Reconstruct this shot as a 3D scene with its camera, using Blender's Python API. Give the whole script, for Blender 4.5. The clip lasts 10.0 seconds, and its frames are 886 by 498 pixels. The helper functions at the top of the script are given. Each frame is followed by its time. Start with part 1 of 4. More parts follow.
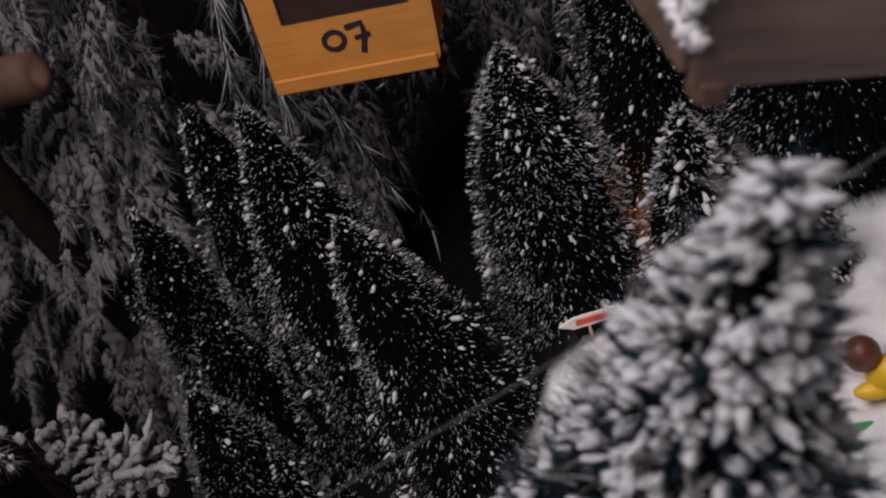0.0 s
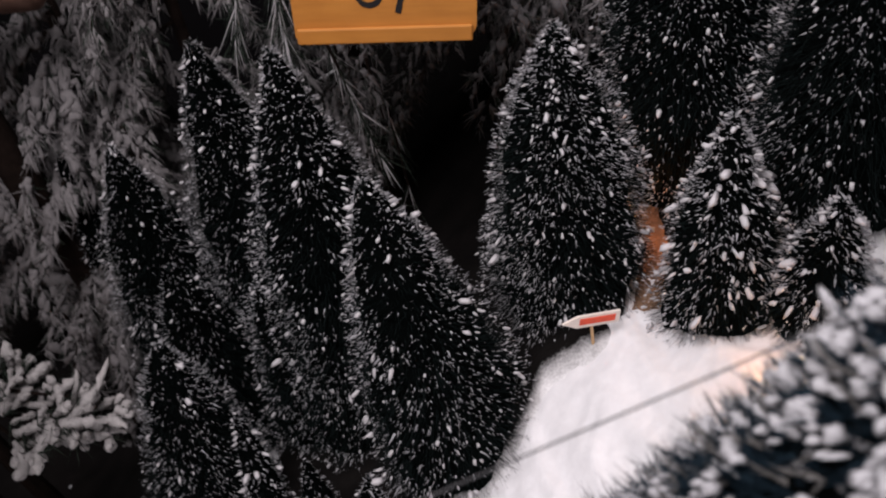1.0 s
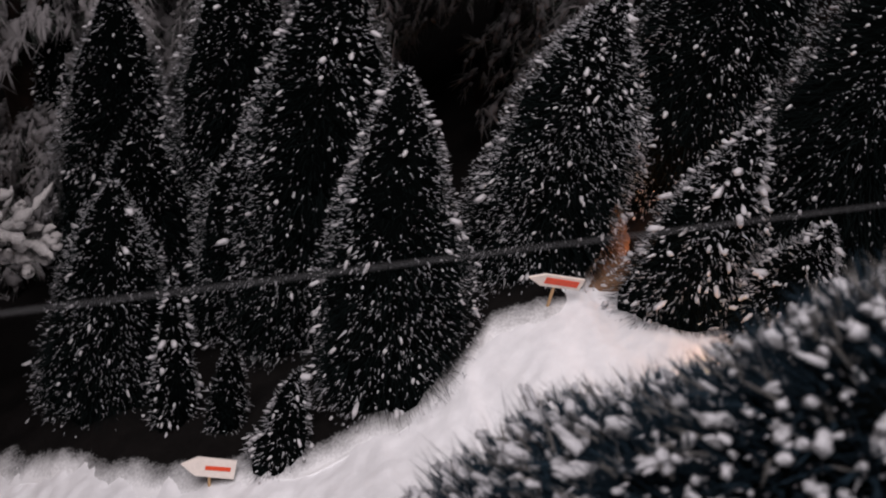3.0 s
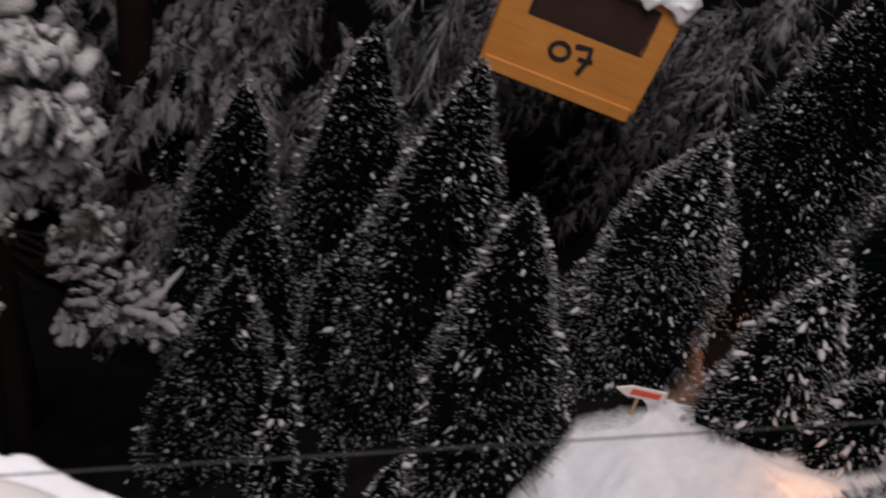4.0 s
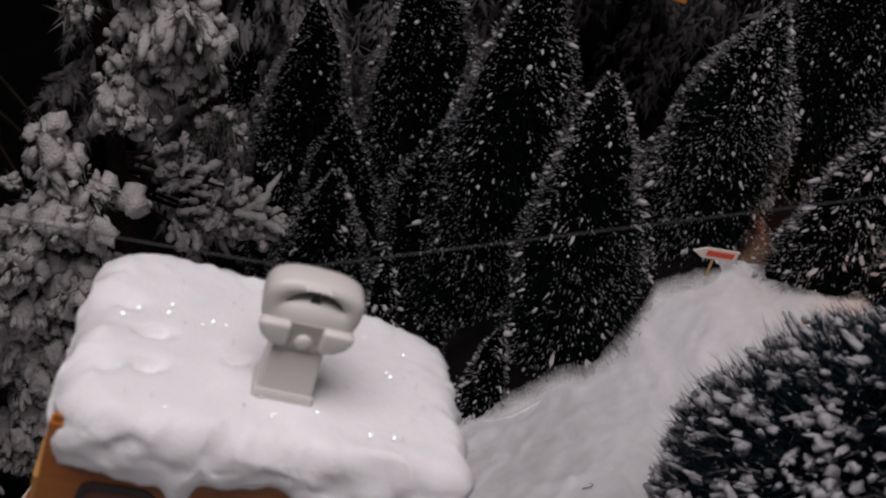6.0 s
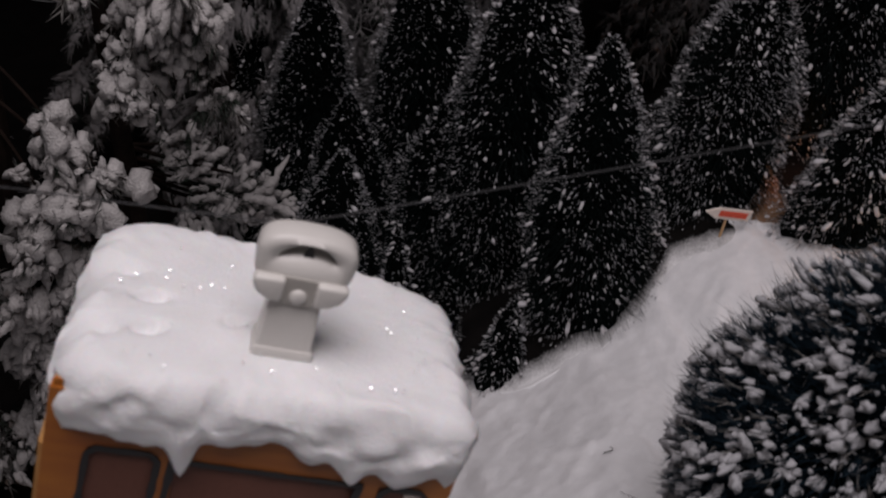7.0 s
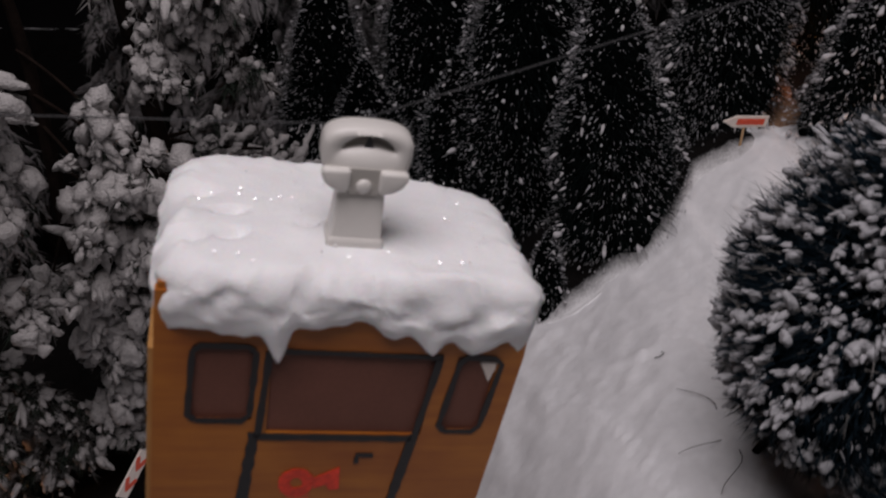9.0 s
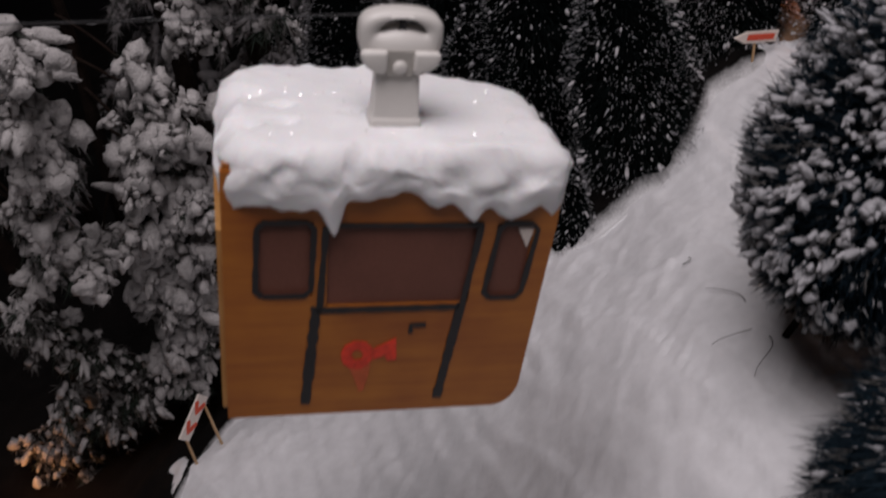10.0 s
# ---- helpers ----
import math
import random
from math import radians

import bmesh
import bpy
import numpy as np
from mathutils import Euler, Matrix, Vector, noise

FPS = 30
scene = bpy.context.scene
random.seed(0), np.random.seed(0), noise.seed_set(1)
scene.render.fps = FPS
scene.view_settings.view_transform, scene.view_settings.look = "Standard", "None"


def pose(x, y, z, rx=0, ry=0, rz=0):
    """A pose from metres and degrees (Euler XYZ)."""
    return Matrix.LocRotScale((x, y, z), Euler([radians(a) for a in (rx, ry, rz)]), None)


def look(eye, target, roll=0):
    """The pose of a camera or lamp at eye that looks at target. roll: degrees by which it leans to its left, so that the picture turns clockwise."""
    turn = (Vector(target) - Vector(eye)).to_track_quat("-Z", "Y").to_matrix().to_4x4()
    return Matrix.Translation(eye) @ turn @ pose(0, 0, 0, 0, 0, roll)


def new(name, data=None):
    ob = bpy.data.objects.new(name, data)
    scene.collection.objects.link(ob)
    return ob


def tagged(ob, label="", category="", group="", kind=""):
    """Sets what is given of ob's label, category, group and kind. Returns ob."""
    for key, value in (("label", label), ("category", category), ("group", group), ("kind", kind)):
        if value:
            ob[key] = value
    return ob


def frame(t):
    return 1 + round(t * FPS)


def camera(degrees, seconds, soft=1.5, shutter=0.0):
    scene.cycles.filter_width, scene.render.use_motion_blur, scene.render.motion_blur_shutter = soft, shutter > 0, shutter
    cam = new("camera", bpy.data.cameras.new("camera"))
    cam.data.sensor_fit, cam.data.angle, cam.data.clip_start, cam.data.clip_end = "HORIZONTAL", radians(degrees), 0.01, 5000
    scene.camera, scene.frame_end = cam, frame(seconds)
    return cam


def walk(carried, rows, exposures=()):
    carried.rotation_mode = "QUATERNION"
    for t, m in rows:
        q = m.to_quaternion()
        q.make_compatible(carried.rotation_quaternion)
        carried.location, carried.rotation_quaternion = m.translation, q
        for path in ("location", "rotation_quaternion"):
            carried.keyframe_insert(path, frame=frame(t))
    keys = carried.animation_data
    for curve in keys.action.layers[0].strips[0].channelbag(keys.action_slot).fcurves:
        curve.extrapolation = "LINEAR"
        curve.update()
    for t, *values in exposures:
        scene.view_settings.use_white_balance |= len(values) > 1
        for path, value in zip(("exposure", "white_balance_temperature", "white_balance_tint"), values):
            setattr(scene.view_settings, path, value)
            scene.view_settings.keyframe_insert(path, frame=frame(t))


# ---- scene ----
cam = camera(51.6, 10.0, soft=2.0, shutter=0.6)
cam.data.dof.use_dof, cam.data.dof.focus_distance, cam.data.dof.aperture_fstop = True, 0.75, 14.0
PATH = [
    (0, (0.0498, 0.0216, 0.7418), (-0.1000, 0.4527, 0.3523), -23.91),
    (0.5, (0.0097, 0.0304, 0.7354), (-0.1175, 0.4611, 0.3375), -18.68),
    (1, (-0.0340, 0.0295, 0.7292), (-0.1299, 0.4624, 0.3249), -11.83),
    (1.5, (-0.0648, 0.0264, 0.7210), (-0.1336, 0.4596, 0.3116), -5.09),
    (2, (-0.0944, 0.0135, 0.7093), (-0.1325, 0.4498, 0.2992), 2.06),
    (2.2, (-0.0996, 0.0058, 0.7024), (-0.1294, 0.4442, 0.2939), 4.62),
    (3.3, (-0.1439, -0.0525, 0.6703), (-0.1459, 0.4058, 0.2831), 15.19),
    (3.5, (-0.1565, -0.0597, 0.6838), (-0.1603, 0.4031, 0.3020), 16.05),
    (4, (-0.2108, -0.0872, 0.7316), (-0.2370, 0.3893, 0.3680), 15.70),
    (4.5, (-0.2566, -0.1250, 0.7425), (-0.2872, 0.3470, 0.3734), 15.29),
    (5, (-0.2663, -0.1539, 0.7386), (-0.2975, 0.3080, 0.3570), 13.52),
    (5.5, (-0.2716, -0.1724, 0.7330), (-0.2933, 0.2824, 0.3422), 12.44),
    (6.8, (-0.2612, -0.1918, 0.7156), (-0.2899, 0.2536, 0.3147), 9.28),
    (7, (-0.2563, -0.1915, 0.7144), (-0.2882, 0.2518, 0.3114), 7.94),
    (7.5, (-0.2624, -0.1977, 0.7117), (-0.2880, 0.2251, 0.2867), 6.90),
    (8, (-0.2634, -0.2121, 0.6956), (-0.2917, 0.2100, 0.2701), 5.18),
    (8.5, (-0.2594, -0.2250, 0.6942), (-0.2993, 0.2155, 0.2888), 2.10),
    (9, (-0.2625, -0.2469, 0.7012), (-0.3076, 0.1906, 0.2931), -0.78),
    (9.5, (-0.2640, -0.2696, 0.7040), (-0.3166, 0.1595, 0.2879), -4.02),
    (10, (-0.2654, -0.3078, 0.6884), (-0.3260, 0.1216, 0.2737), -6.53),
]
walk(cam, [(t, look(eye, target, roll)) for t, eye, target, roll in PATH],
     exposures=[(0.0, -0.25, 6500, 20), (0.6, 0.1, 6500, 20), (1.3, 0.22, 6500, 20), (2.0, 0.15, 6500, 20), (3.4, -0.2, 6500, 20), (4.0, -0.4, 6500, 20), (4.6, -0.35, 6500, 20), (5.5, -0.8, 6500, 20), (7.5, -0.98, 6500, 20), (9.0, -0.94, 6500, 20), (10.0, -0.82, 6500, 20)])

# ---- light: one soft lamp above the model, warm lamps hidden low in the forest, one unseen bulb added over the snow ----
world = bpy.data.worlds.new("dim_room")
scene.world = world
world.use_nodes = True
world.node_tree.nodes["Background"].inputs[0].default_value = (0.6, 0.52, 0.85, 1)
world.node_tree.nodes["Background"].inputs[1].default_value = 0.014


def area_lamp(name, at, target, size, watts, colour):
    data = bpy.data.lights.new(name, "AREA")
    data.shape, data.size, data.energy, data.color = "DISK", size, watts, colour
    ob = new(name, data)
    ob.matrix_world = look(at, target)
    return ob


def bulb(name, at, watts, colour, radius):
    data = bpy.data.lights.new(name, "POINT")
    data.energy, data.color, data.shadow_soft_size = watts, colour, radius
    ob = new(name, data)
    ob.location = at
    return ob


area_lamp("overhead_lamp", (-0.32, 0.0, 1.70), (-0.15, 0.25, 0.1), 1.1, 29.0, (1.0, 0.97, 0.95))
bulb("forest_lamp", (0.024, 0.665, 0.19), 0.11, (1.0, 0.33, 0.08), 0.012)
# unseen bulb added over the open snow, warms it beside the arrow sign
bulb("snow_fill_lamp", (0.078, 0.452, 0.224), 0.045, (1.0, 0.45, 0.16), 0.002)
bulb("thicket_lamp", (-0.86, 0.2, -0.17), 0.3, (1.0, 0.42, 0.13), 0.01)

# ---- materials ----


def material(name, colour, rough=0.6, metal=0.0, vary=0.25, scale=60.0, bump=0.15, fine=600.0, spec=0.5, sheen=0.0, subsurface=0.0, tone=None, deep=0.001):
    """A surface whose colour wanders at two scales, with fine relief."""
    m = bpy.data.materials.new(name)
    m.use_nodes = True
    nodes, links = m.node_tree.nodes, m.node_tree.links
    b = nodes["Principled BSDF"]
    b.inputs["Roughness"].default_value, b.inputs["Metallic"].default_value = rough, metal
    b.inputs["Specular IOR Level"].default_value = spec
    if subsurface:
        b.inputs["Subsurface Weight"].default_value = subsurface
        b.inputs["Subsurface Scale"].default_value = 0.004
    if sheen:
        b.inputs["Sheen Weight"].default_value = sheen
    co = nodes.new("ShaderNodeTexCoord")
    broad, small = nodes.new("ShaderNodeTexNoise"), nodes.new("ShaderNodeTexNoise")
    broad.inputs["Scale"].default_value, small.inputs["Scale"].default_value = scale, fine
    broad.inputs["Detail"].default_value = 4
    ramp = nodes.new("ShaderNodeValToRGB")
    low = tuple(c * (1 - vary) for c in colour)
    high = tuple(min(1, c * (1 + vary)) for c in (tone or colour))
    ramp.color_ramp.elements[0].position, ramp.color_ramp.elements[1].position = 0.3, 0.7
    ramp.color_ramp.elements[0].color, ramp.color_ramp.elements[1].color = (*low, 1), (*high, 1)
    mix = nodes.new("ShaderNodeMath")
    mix.operation = "MULTIPLY_ADD"
    mix.inputs[1].default_value = 0.35
    for n in (broad, small):
        links.new(co.outputs["Object"], n.inputs["Vector"])
    links.new(small.outputs["Fac"], mix.inputs[0])
    scaled = nodes.new("ShaderNodeMath")
    scaled.operation = "MULTIPLY"
    scaled.inputs[1].default_value = 0.65
    links.new(broad.outputs["Fac"], scaled.inputs[0])
    links.new(scaled.outputs[0], mix.inputs[2])
    links.new(mix.outputs[0], ramp.inputs["Fac"])
    links.new(ramp.outputs["Color"], b.inputs["Base Color"])
    if bump:
        relief = nodes.new("ShaderNodeBump")
        relief.inputs["Strength"].default_value, relief.inputs["Distance"].default_value = bump, deep
        links.new(small.outputs["Fac"], relief.inputs["Height"])
        links.new(relief.outputs["Normal"], b.inputs["Normal"])
    return m


def wood_material(name, dark, light, rough, along, scale=40.0):
    """Varnished wood whose grain runs along one axis (0, 1, 2)."""
    m = bpy.data.materials.new(name)
    m.use_nodes = True
    nodes, links = m.node_tree.nodes, m.node_tree.links
    b = nodes["Principled BSDF"]
    b.inputs["Roughness"].default_value = rough
    co, stretch = nodes.new("ShaderNodeTexCoord"), nodes.new("ShaderNodeMapping")
    sizes = [1.0, 1.0, 1.0]
    sizes[along] = 0.08
    stretch.inputs["Scale"].default_value = sizes
    grain, stain = nodes.new("ShaderNodeTexNoise"), nodes.new("ShaderNodeTexNoise")
    grain.inputs["Scale"].default_value, grain.inputs["Detail"].default_value = scale * 9, 6
    stain.inputs["Scale"].default_value, stain.inputs["Detail"].default_value = scale, 5
    links.new(co.outputs["Object"], stretch.inputs["Vector"])
    links.new(stretch.outputs["Vector"], grain.inputs["Vector"])
    links.new(co.outputs["Object"], stain.inputs["Vector"])
    add = nodes.new("ShaderNodeMath")
    add.operation = "MULTIPLY_ADD"
    add.inputs[1].default_value = 0.45
    half = nodes.new("ShaderNodeMath")
    half.operation = "MULTIPLY"
    half.inputs[1].default_value = 0.55
    links.new(stain.outputs["Fac"], half.inputs[0])
    links.new(grain.outputs["Fac"], add.inputs[0])
    links.new(half.outputs[0], add.inputs[2])
    ramp = nodes.new("ShaderNodeValToRGB")
    ramp.color_ramp.elements[0].position, ramp.color_ramp.elements[1].position = 0.32, 0.66
    ramp.color_ramp.elements[0].color, ramp.color_ramp.elements[1].color = (*dark, 1), (*light, 1)
    links.new(add.outputs[0], ramp.inputs["Fac"])
    links.new(ramp.outputs["Color"], b.inputs["Base Color"])
    relief = nodes.new("ShaderNodeBump")
    relief.inputs["Strength"].default_value, relief.inputs["Distance"].default_value = 0.2, 0.0006
    links.new(grain.outputs["Fac"], relief.inputs["Height"])
    links.new(relief.outputs["Normal"], b.inputs["Normal"])
    return m


SNOW = material("packed_snow", (0.76, 0.76, 0.775), 0.75, vary=0.1, scale=22, bump=0.28, fine=110, spec=0.25, deep=0.002)
ROOF_SNOW = material("roof_snow", (0.82, 0.82, 0.83), 0.6, vary=0.05, scale=60, bump=0.3, fine=900, spec=0.3, subsurface=0.1)
GLITTER = material("glitter_flakes", (0.95, 0.95, 0.95), 0.1, 0.3, vary=0.03, bump=0, spec=1.0)
FIR_FLOCK = material("fir_flock", (0.39, 0.375, 0.37), 0.9, vary=0.32, scale=60, bump=0.9, fine=480, spec=0.15, deep=0.002)
FLOCK = material("flock_snow", (0.52, 0.51, 0.525), 0.85, vary=0.14, scale=90, bump=0.5, fine=900, spec=0.2)
THICK_FLOCK = material("thick_grey_flock", (0.38, 0.38, 0.395), 0.85, vary=0.22, scale=120, bump=0.6, fine=900, spec=0.2)
FROST = material("frost_flock", (0.30, 0.30, 0.315), 0.85, vary=0.3, scale=90, bump=0, spec=0.2)
# fir flock in a darker tone, for the last row's dim light
DIMMED_FLOCK = material("dimmed_flock", (0.145, 0.138, 0.14), 0.9, vary=0.3, scale=50, bump=0.4, fine=700, spec=0.15)
DUSTED = material("dusted_needles", (0.13, 0.125, 0.12), 0.9, vary=0.4, scale=80, bump=0, spec=0.1)
NEEDLE = material("dark_bristles", (0.006, 0.009, 0.009), 0.9, vary=0.4, scale=80, bump=0, spec=0.02)
BLUE_NEEDLE = material("blue_green_bristles", (0.007, 0.016, 0.024), 0.75, vary=0.4, scale=60, bump=0, spec=0.12)
FIR_NEEDLE = material("fir_needles", (0.02, 0.03, 0.022), 0.7, vary=0.4, scale=80, bump=0, spec=0.2)
# near-black, for the shade painted inside the crowns
CROWN_SHADE = material("crown_shade_core", (0.0015, 0.002, 0.002), 0.95, vary=0.3, scale=80, bump=0, spec=0.0)
BARK = material("dark_bark", (0.011, 0.007, 0.0055), 0.95, vary=0.5, scale=70, bump=0.7, fine=300, spec=0.08)
STUB = wood_material("stub_wood", (0.05, 0.022, 0.014), (0.1, 0.046, 0.03), 0.8, 0)
WOOD = wood_material("varnished_plywood", (0.27, 0.072, 0.007), (0.43, 0.145, 0.014), 0.5, 0, 28.0)
YELLOW_WOOD = wood_material("yellow_varnished_wood", (0.44, 0.165, 0.028), (0.58, 0.235, 0.042), 0.5, 0, 24.0)
EDGE_WOOD = wood_material("raw_plywood_edge", (0.36, 0.15, 0.035), (0.54, 0.28, 0.09), 0.6, 2)
BROWN = wood_material("brown_stained_wood", (0.035, 0.022, 0.017), (0.14, 0.088, 0.066), 0.55, 0, 22.0)
FILM = material("brown_window_film", (0.16, 0.065, 0.046), 0.5, vary=0.2, scale=30, bump=0, spec=0.2)
DARK_FILM = material("dark_window_film", (0.035, 0.018, 0.014), 0.5, vary=0.2, scale=30, bump=0, spec=0.2)
MARKER = material("black_marker", (0.012, 0.011, 0.012), 0.55, vary=0.3, scale=200, bump=0)
RED_PAINT = material("smudged_red_paint", (0.68, 0.04, 0.012), 0.5, vary=0.3, scale=150, bump=0.1)
RED_FAINT = material("thin_red_wash", (0.5, 0.09, 0.02), 0.5, vary=0.25, scale=120, bump=0.1)
SIGN_WHITE = material("sign_board_paint", (0.78, 0.7, 0.64), 0.55, vary=0.08, scale=150)
SIGN_RED = material("sign_red_paint", (0.72, 0.07, 0.02), 0.5, vary=0.15, scale=200, bump=0.05)
STICK = wood_material("toothpick_wood", (0.5, 0.3, 0.14), (0.66, 0.44, 0.24), 0.6, 2)
PLASTIC = material("white_plastic", (0.62, 0.6, 0.57), 0.38, vary=0.05, scale=60, bump=0.04, fine=900)
# the white plastic in a darker tone, for shade in recess and gap
PLASTIC_SHADE = material("shaded_plastic", (0.4, 0.38, 0.35), 0.45, vary=0.08, scale=60, bump=0.05)
CORD = material("dark_cord", (0.022, 0.022, 0.024), 0.6, vary=0.3, scale=300, bump=0.3)
# near-black, for the shade painted on the ground under the trees
FOREST_SHADE = material("forest_shade_black", (0.005, 0.0042, 0.004), 0.95, vary=0.5, scale=30, bump=0.6, fine=200, spec=0.1)
EARTH = material("brown_earth", (0.2, 0.12, 0.075), 0.9, vary=0.4, scale=60, bump=0.7, fine=300, spec=0.1, deep=0.002)
CLOTH = material("black_backdrop_cloth", (0.006, 0.0055, 0.0065), 0.95, vary=0.4, scale=6, bump=0.2, fine=400, spec=0.1)


def fade_shade_hem(m, snow, deep):
    """Soft edge of the painted shade: snow colour at the hem, darkening in specks over the given metres."""
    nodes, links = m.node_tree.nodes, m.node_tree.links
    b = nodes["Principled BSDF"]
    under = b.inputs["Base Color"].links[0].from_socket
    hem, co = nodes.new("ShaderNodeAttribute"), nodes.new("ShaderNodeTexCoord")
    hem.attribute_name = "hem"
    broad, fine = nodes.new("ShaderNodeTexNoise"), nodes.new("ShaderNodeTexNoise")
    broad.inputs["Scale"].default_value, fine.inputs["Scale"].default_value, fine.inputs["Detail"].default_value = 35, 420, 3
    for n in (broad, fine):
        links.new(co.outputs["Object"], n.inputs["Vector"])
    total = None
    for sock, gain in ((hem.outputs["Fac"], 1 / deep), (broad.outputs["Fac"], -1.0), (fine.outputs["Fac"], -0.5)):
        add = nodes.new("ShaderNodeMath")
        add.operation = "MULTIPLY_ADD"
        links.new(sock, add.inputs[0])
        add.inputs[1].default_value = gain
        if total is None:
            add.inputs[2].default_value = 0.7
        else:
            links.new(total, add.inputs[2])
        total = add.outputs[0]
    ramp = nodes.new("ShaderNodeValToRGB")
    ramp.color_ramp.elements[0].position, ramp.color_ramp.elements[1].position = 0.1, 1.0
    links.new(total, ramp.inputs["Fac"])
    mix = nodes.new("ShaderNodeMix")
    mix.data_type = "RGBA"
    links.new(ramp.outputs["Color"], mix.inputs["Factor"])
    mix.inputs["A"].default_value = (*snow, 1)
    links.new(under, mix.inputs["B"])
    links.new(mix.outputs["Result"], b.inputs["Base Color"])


fade_shade_hem(FOREST_SHADE, (0.78, 0.78, 0.79), 0.030)
TOY_COLOURS = [material("toy_" + n, c, 0.45, vary=0.12, scale=120, bump=0.03) for n, c in (
    ("brown", (0.13, 0.035, 0.02)), ("yellow", (0.85, 0.5, 0.02)), ("green", (0.05, 0.3, 0.12)), ("red", (0.7, 0.08, 0.03)))]

# ---- mesh helpers ----


def mesh_np(name, verts, tris, mat, smooth=False):
    me = bpy.data.meshes.new(name)
    verts, tris = np.asarray(verts, np.float32), np.asarray(tris, np.int32)
    me.vertices.add(len(verts))
    me.vertices.foreach_set("co", verts.ravel())
    me.loops.add(tris.size)
    me.loops.foreach_set("vertex_index", tris.ravel())
    me.polygons.add(len(tris))
    me.polygons.foreach_set("loop_start", np.arange(0, tris.size, 3, dtype=np.int32))
    me.update(calc_edges=True)
    me.polygons.foreach_set("use_smooth", np.full(len(tris), smooth))
    me.materials.append(mat)
    return me


def part_np(name, verts, tris, mat, parent, label="", smooth=False, kind=""):
    ob = new(name, mesh_np(name, verts, tris, mat, smooth))
    ob.parent = parent
    return tagged(ob, label, kind=kind)


def part(name, bm, mat, parent, label="", smooth=False):
    me = bpy.data.meshes.new(name)
    bmesh.ops.recalc_face_normals(bm, faces=bm.faces)
    for f in bm.faces:
        f.smooth = smooth
    bm.to_mesh(me)
    bm.free()
    for m in (mat if isinstance(mat, list) else [mat]):
        me.materials.append(m)
    ob = new(name, me)
    ob.parent = parent
    return tagged(ob, label)


def thing(name, label, category, m=None, group="", kind=""):
    ob = tagged(new(name), label, category, group, kind)
    if m is not None:
        ob.matrix_world = m
    return ob


def box(bm, x0, x1, y0, y1, z0, z1, bevel=0.0):
    made = bmesh.ops.create_cube(bm, size=1.0)["verts"]
    for v in made:
        v.co = Vector(((x0 + x1) / 2 + v.co.x * (x1 - x0), (y0 + y1) / 2 + v.co.y * (y1 - y0), (z0 + z1) / 2 + v.co.z * (z1 - z0)))
    if bevel:
        edges = {e for v in made for e in v.link_edges}
        bmesh.ops.bevel(bm, geom=list(edges), offset=bevel, segments=2, affect="EDGES", profile=0.5)


def prism(bm, outline, y0, y1):
    """A plate whose outline (x, z) is pushed from y0 to y1."""
    front = [bm.verts.new((x, y0, z)) for x, z in outline]
    back = [bm.verts.new((x, y1, z)) for x, z in outline]
    bm.faces.new(front)
    bm.faces.new(back[::-1])
    for i in range(len(outline)):
        j = (i + 1) % len(outline)
        bm.faces.new((front[i], front[j], back[j], back[i]))


def stroke(bm, pts, width, y, lift=0.0006, wobble=0.0, seed=1):
    """A marker line on the plane at y: a thin raised ribbon along (x, z) points, a little uneven."""
    r = random.Random(seed)
    rows = []
    fine = []
    for (x0, z0), (x1, z1) in zip(pts, pts[1:]):
        n = max(2, int(math.hypot(x1 - x0, z1 - z0) / 0.004))
        fine += [(x0 + (x1 - x0) * i / n, z0 + (z1 - z0) * i / n) for i in range(n)]
    fine.append(pts[-1])
    for i, (x, z) in enumerate(fine):
        a, b = fine[max(i - 1, 0)], fine[min(i + 1, len(fine) - 1)]
        dx, dz = b[0] - a[0], b[1] - a[1]
        k = math.hypot(dx, dz) or 1
        nx, nz = -dz / k, dx / k
        w = width / 2 * (1 + r.uniform(-wobble, wobble))
        rows.append([bm.verts.new(c) for c in ((x + nx * w, y, z + nz * w), (x + nx * w, y - lift, z + nz * w),
                                               (x - nx * w, y - lift, z - nz * w), (x - nx * w, y, z - nz * w))])
    for a, b in zip(rows, rows[1:]):
        for i in range(4):
            bm.faces.new((a[i], a[(i + 1) % 4], b[(i + 1) % 4], b[i]))
    bm.faces.new(rows[0])
    bm.faces.new(rows[-1][::-1])


def frames_from(dirs):
    """Unit side, side, ahead axes for an array of directions."""
    d = dirs / np.linalg.norm(dirs, axis=1, keepdims=True)
    ref = np.where(np.abs(d[:, 2:3]) > 0.9, np.array([[1.0, 0, 0]]), np.array([[0, 0, 1.0]]))
    a = np.cross(ref, d)
    a /= np.linalg.norm(a, axis=1, keepdims=True)
    return a, np.cross(d, a), d


def scatter(tv, tf, places, dirs, wide, long, rng, jitter=0.0):
    """Many copies of a small template (its z along dirs), as one array of corners and triangles."""
    a, b, d = frames_from(dirs)
    turn = rng.uniform(0, 2 * math.pi, len(places))
    c, s = np.cos(turn)[:, None], np.sin(turn)[:, None]
    a, b = a * c + b * s, b * c - a * s
    t = np.repeat(tv[None], len(places), 0)
    if jitter:
        t = t * (1 + rng.normal(0, jitter, t.shape[:2])[..., None])
    v = places[:, None] + wide[:, None, None] * (t[..., 0:1] * a[:, None] + t[..., 1:2] * b[:, None]) + long[:, None, None] * t[..., 2:3] * d[:, None]
    f = tf[None] + (np.arange(len(places)) * len(tv))[:, None, None]
    return v.reshape(-1, 3), f.reshape(-1, 3)


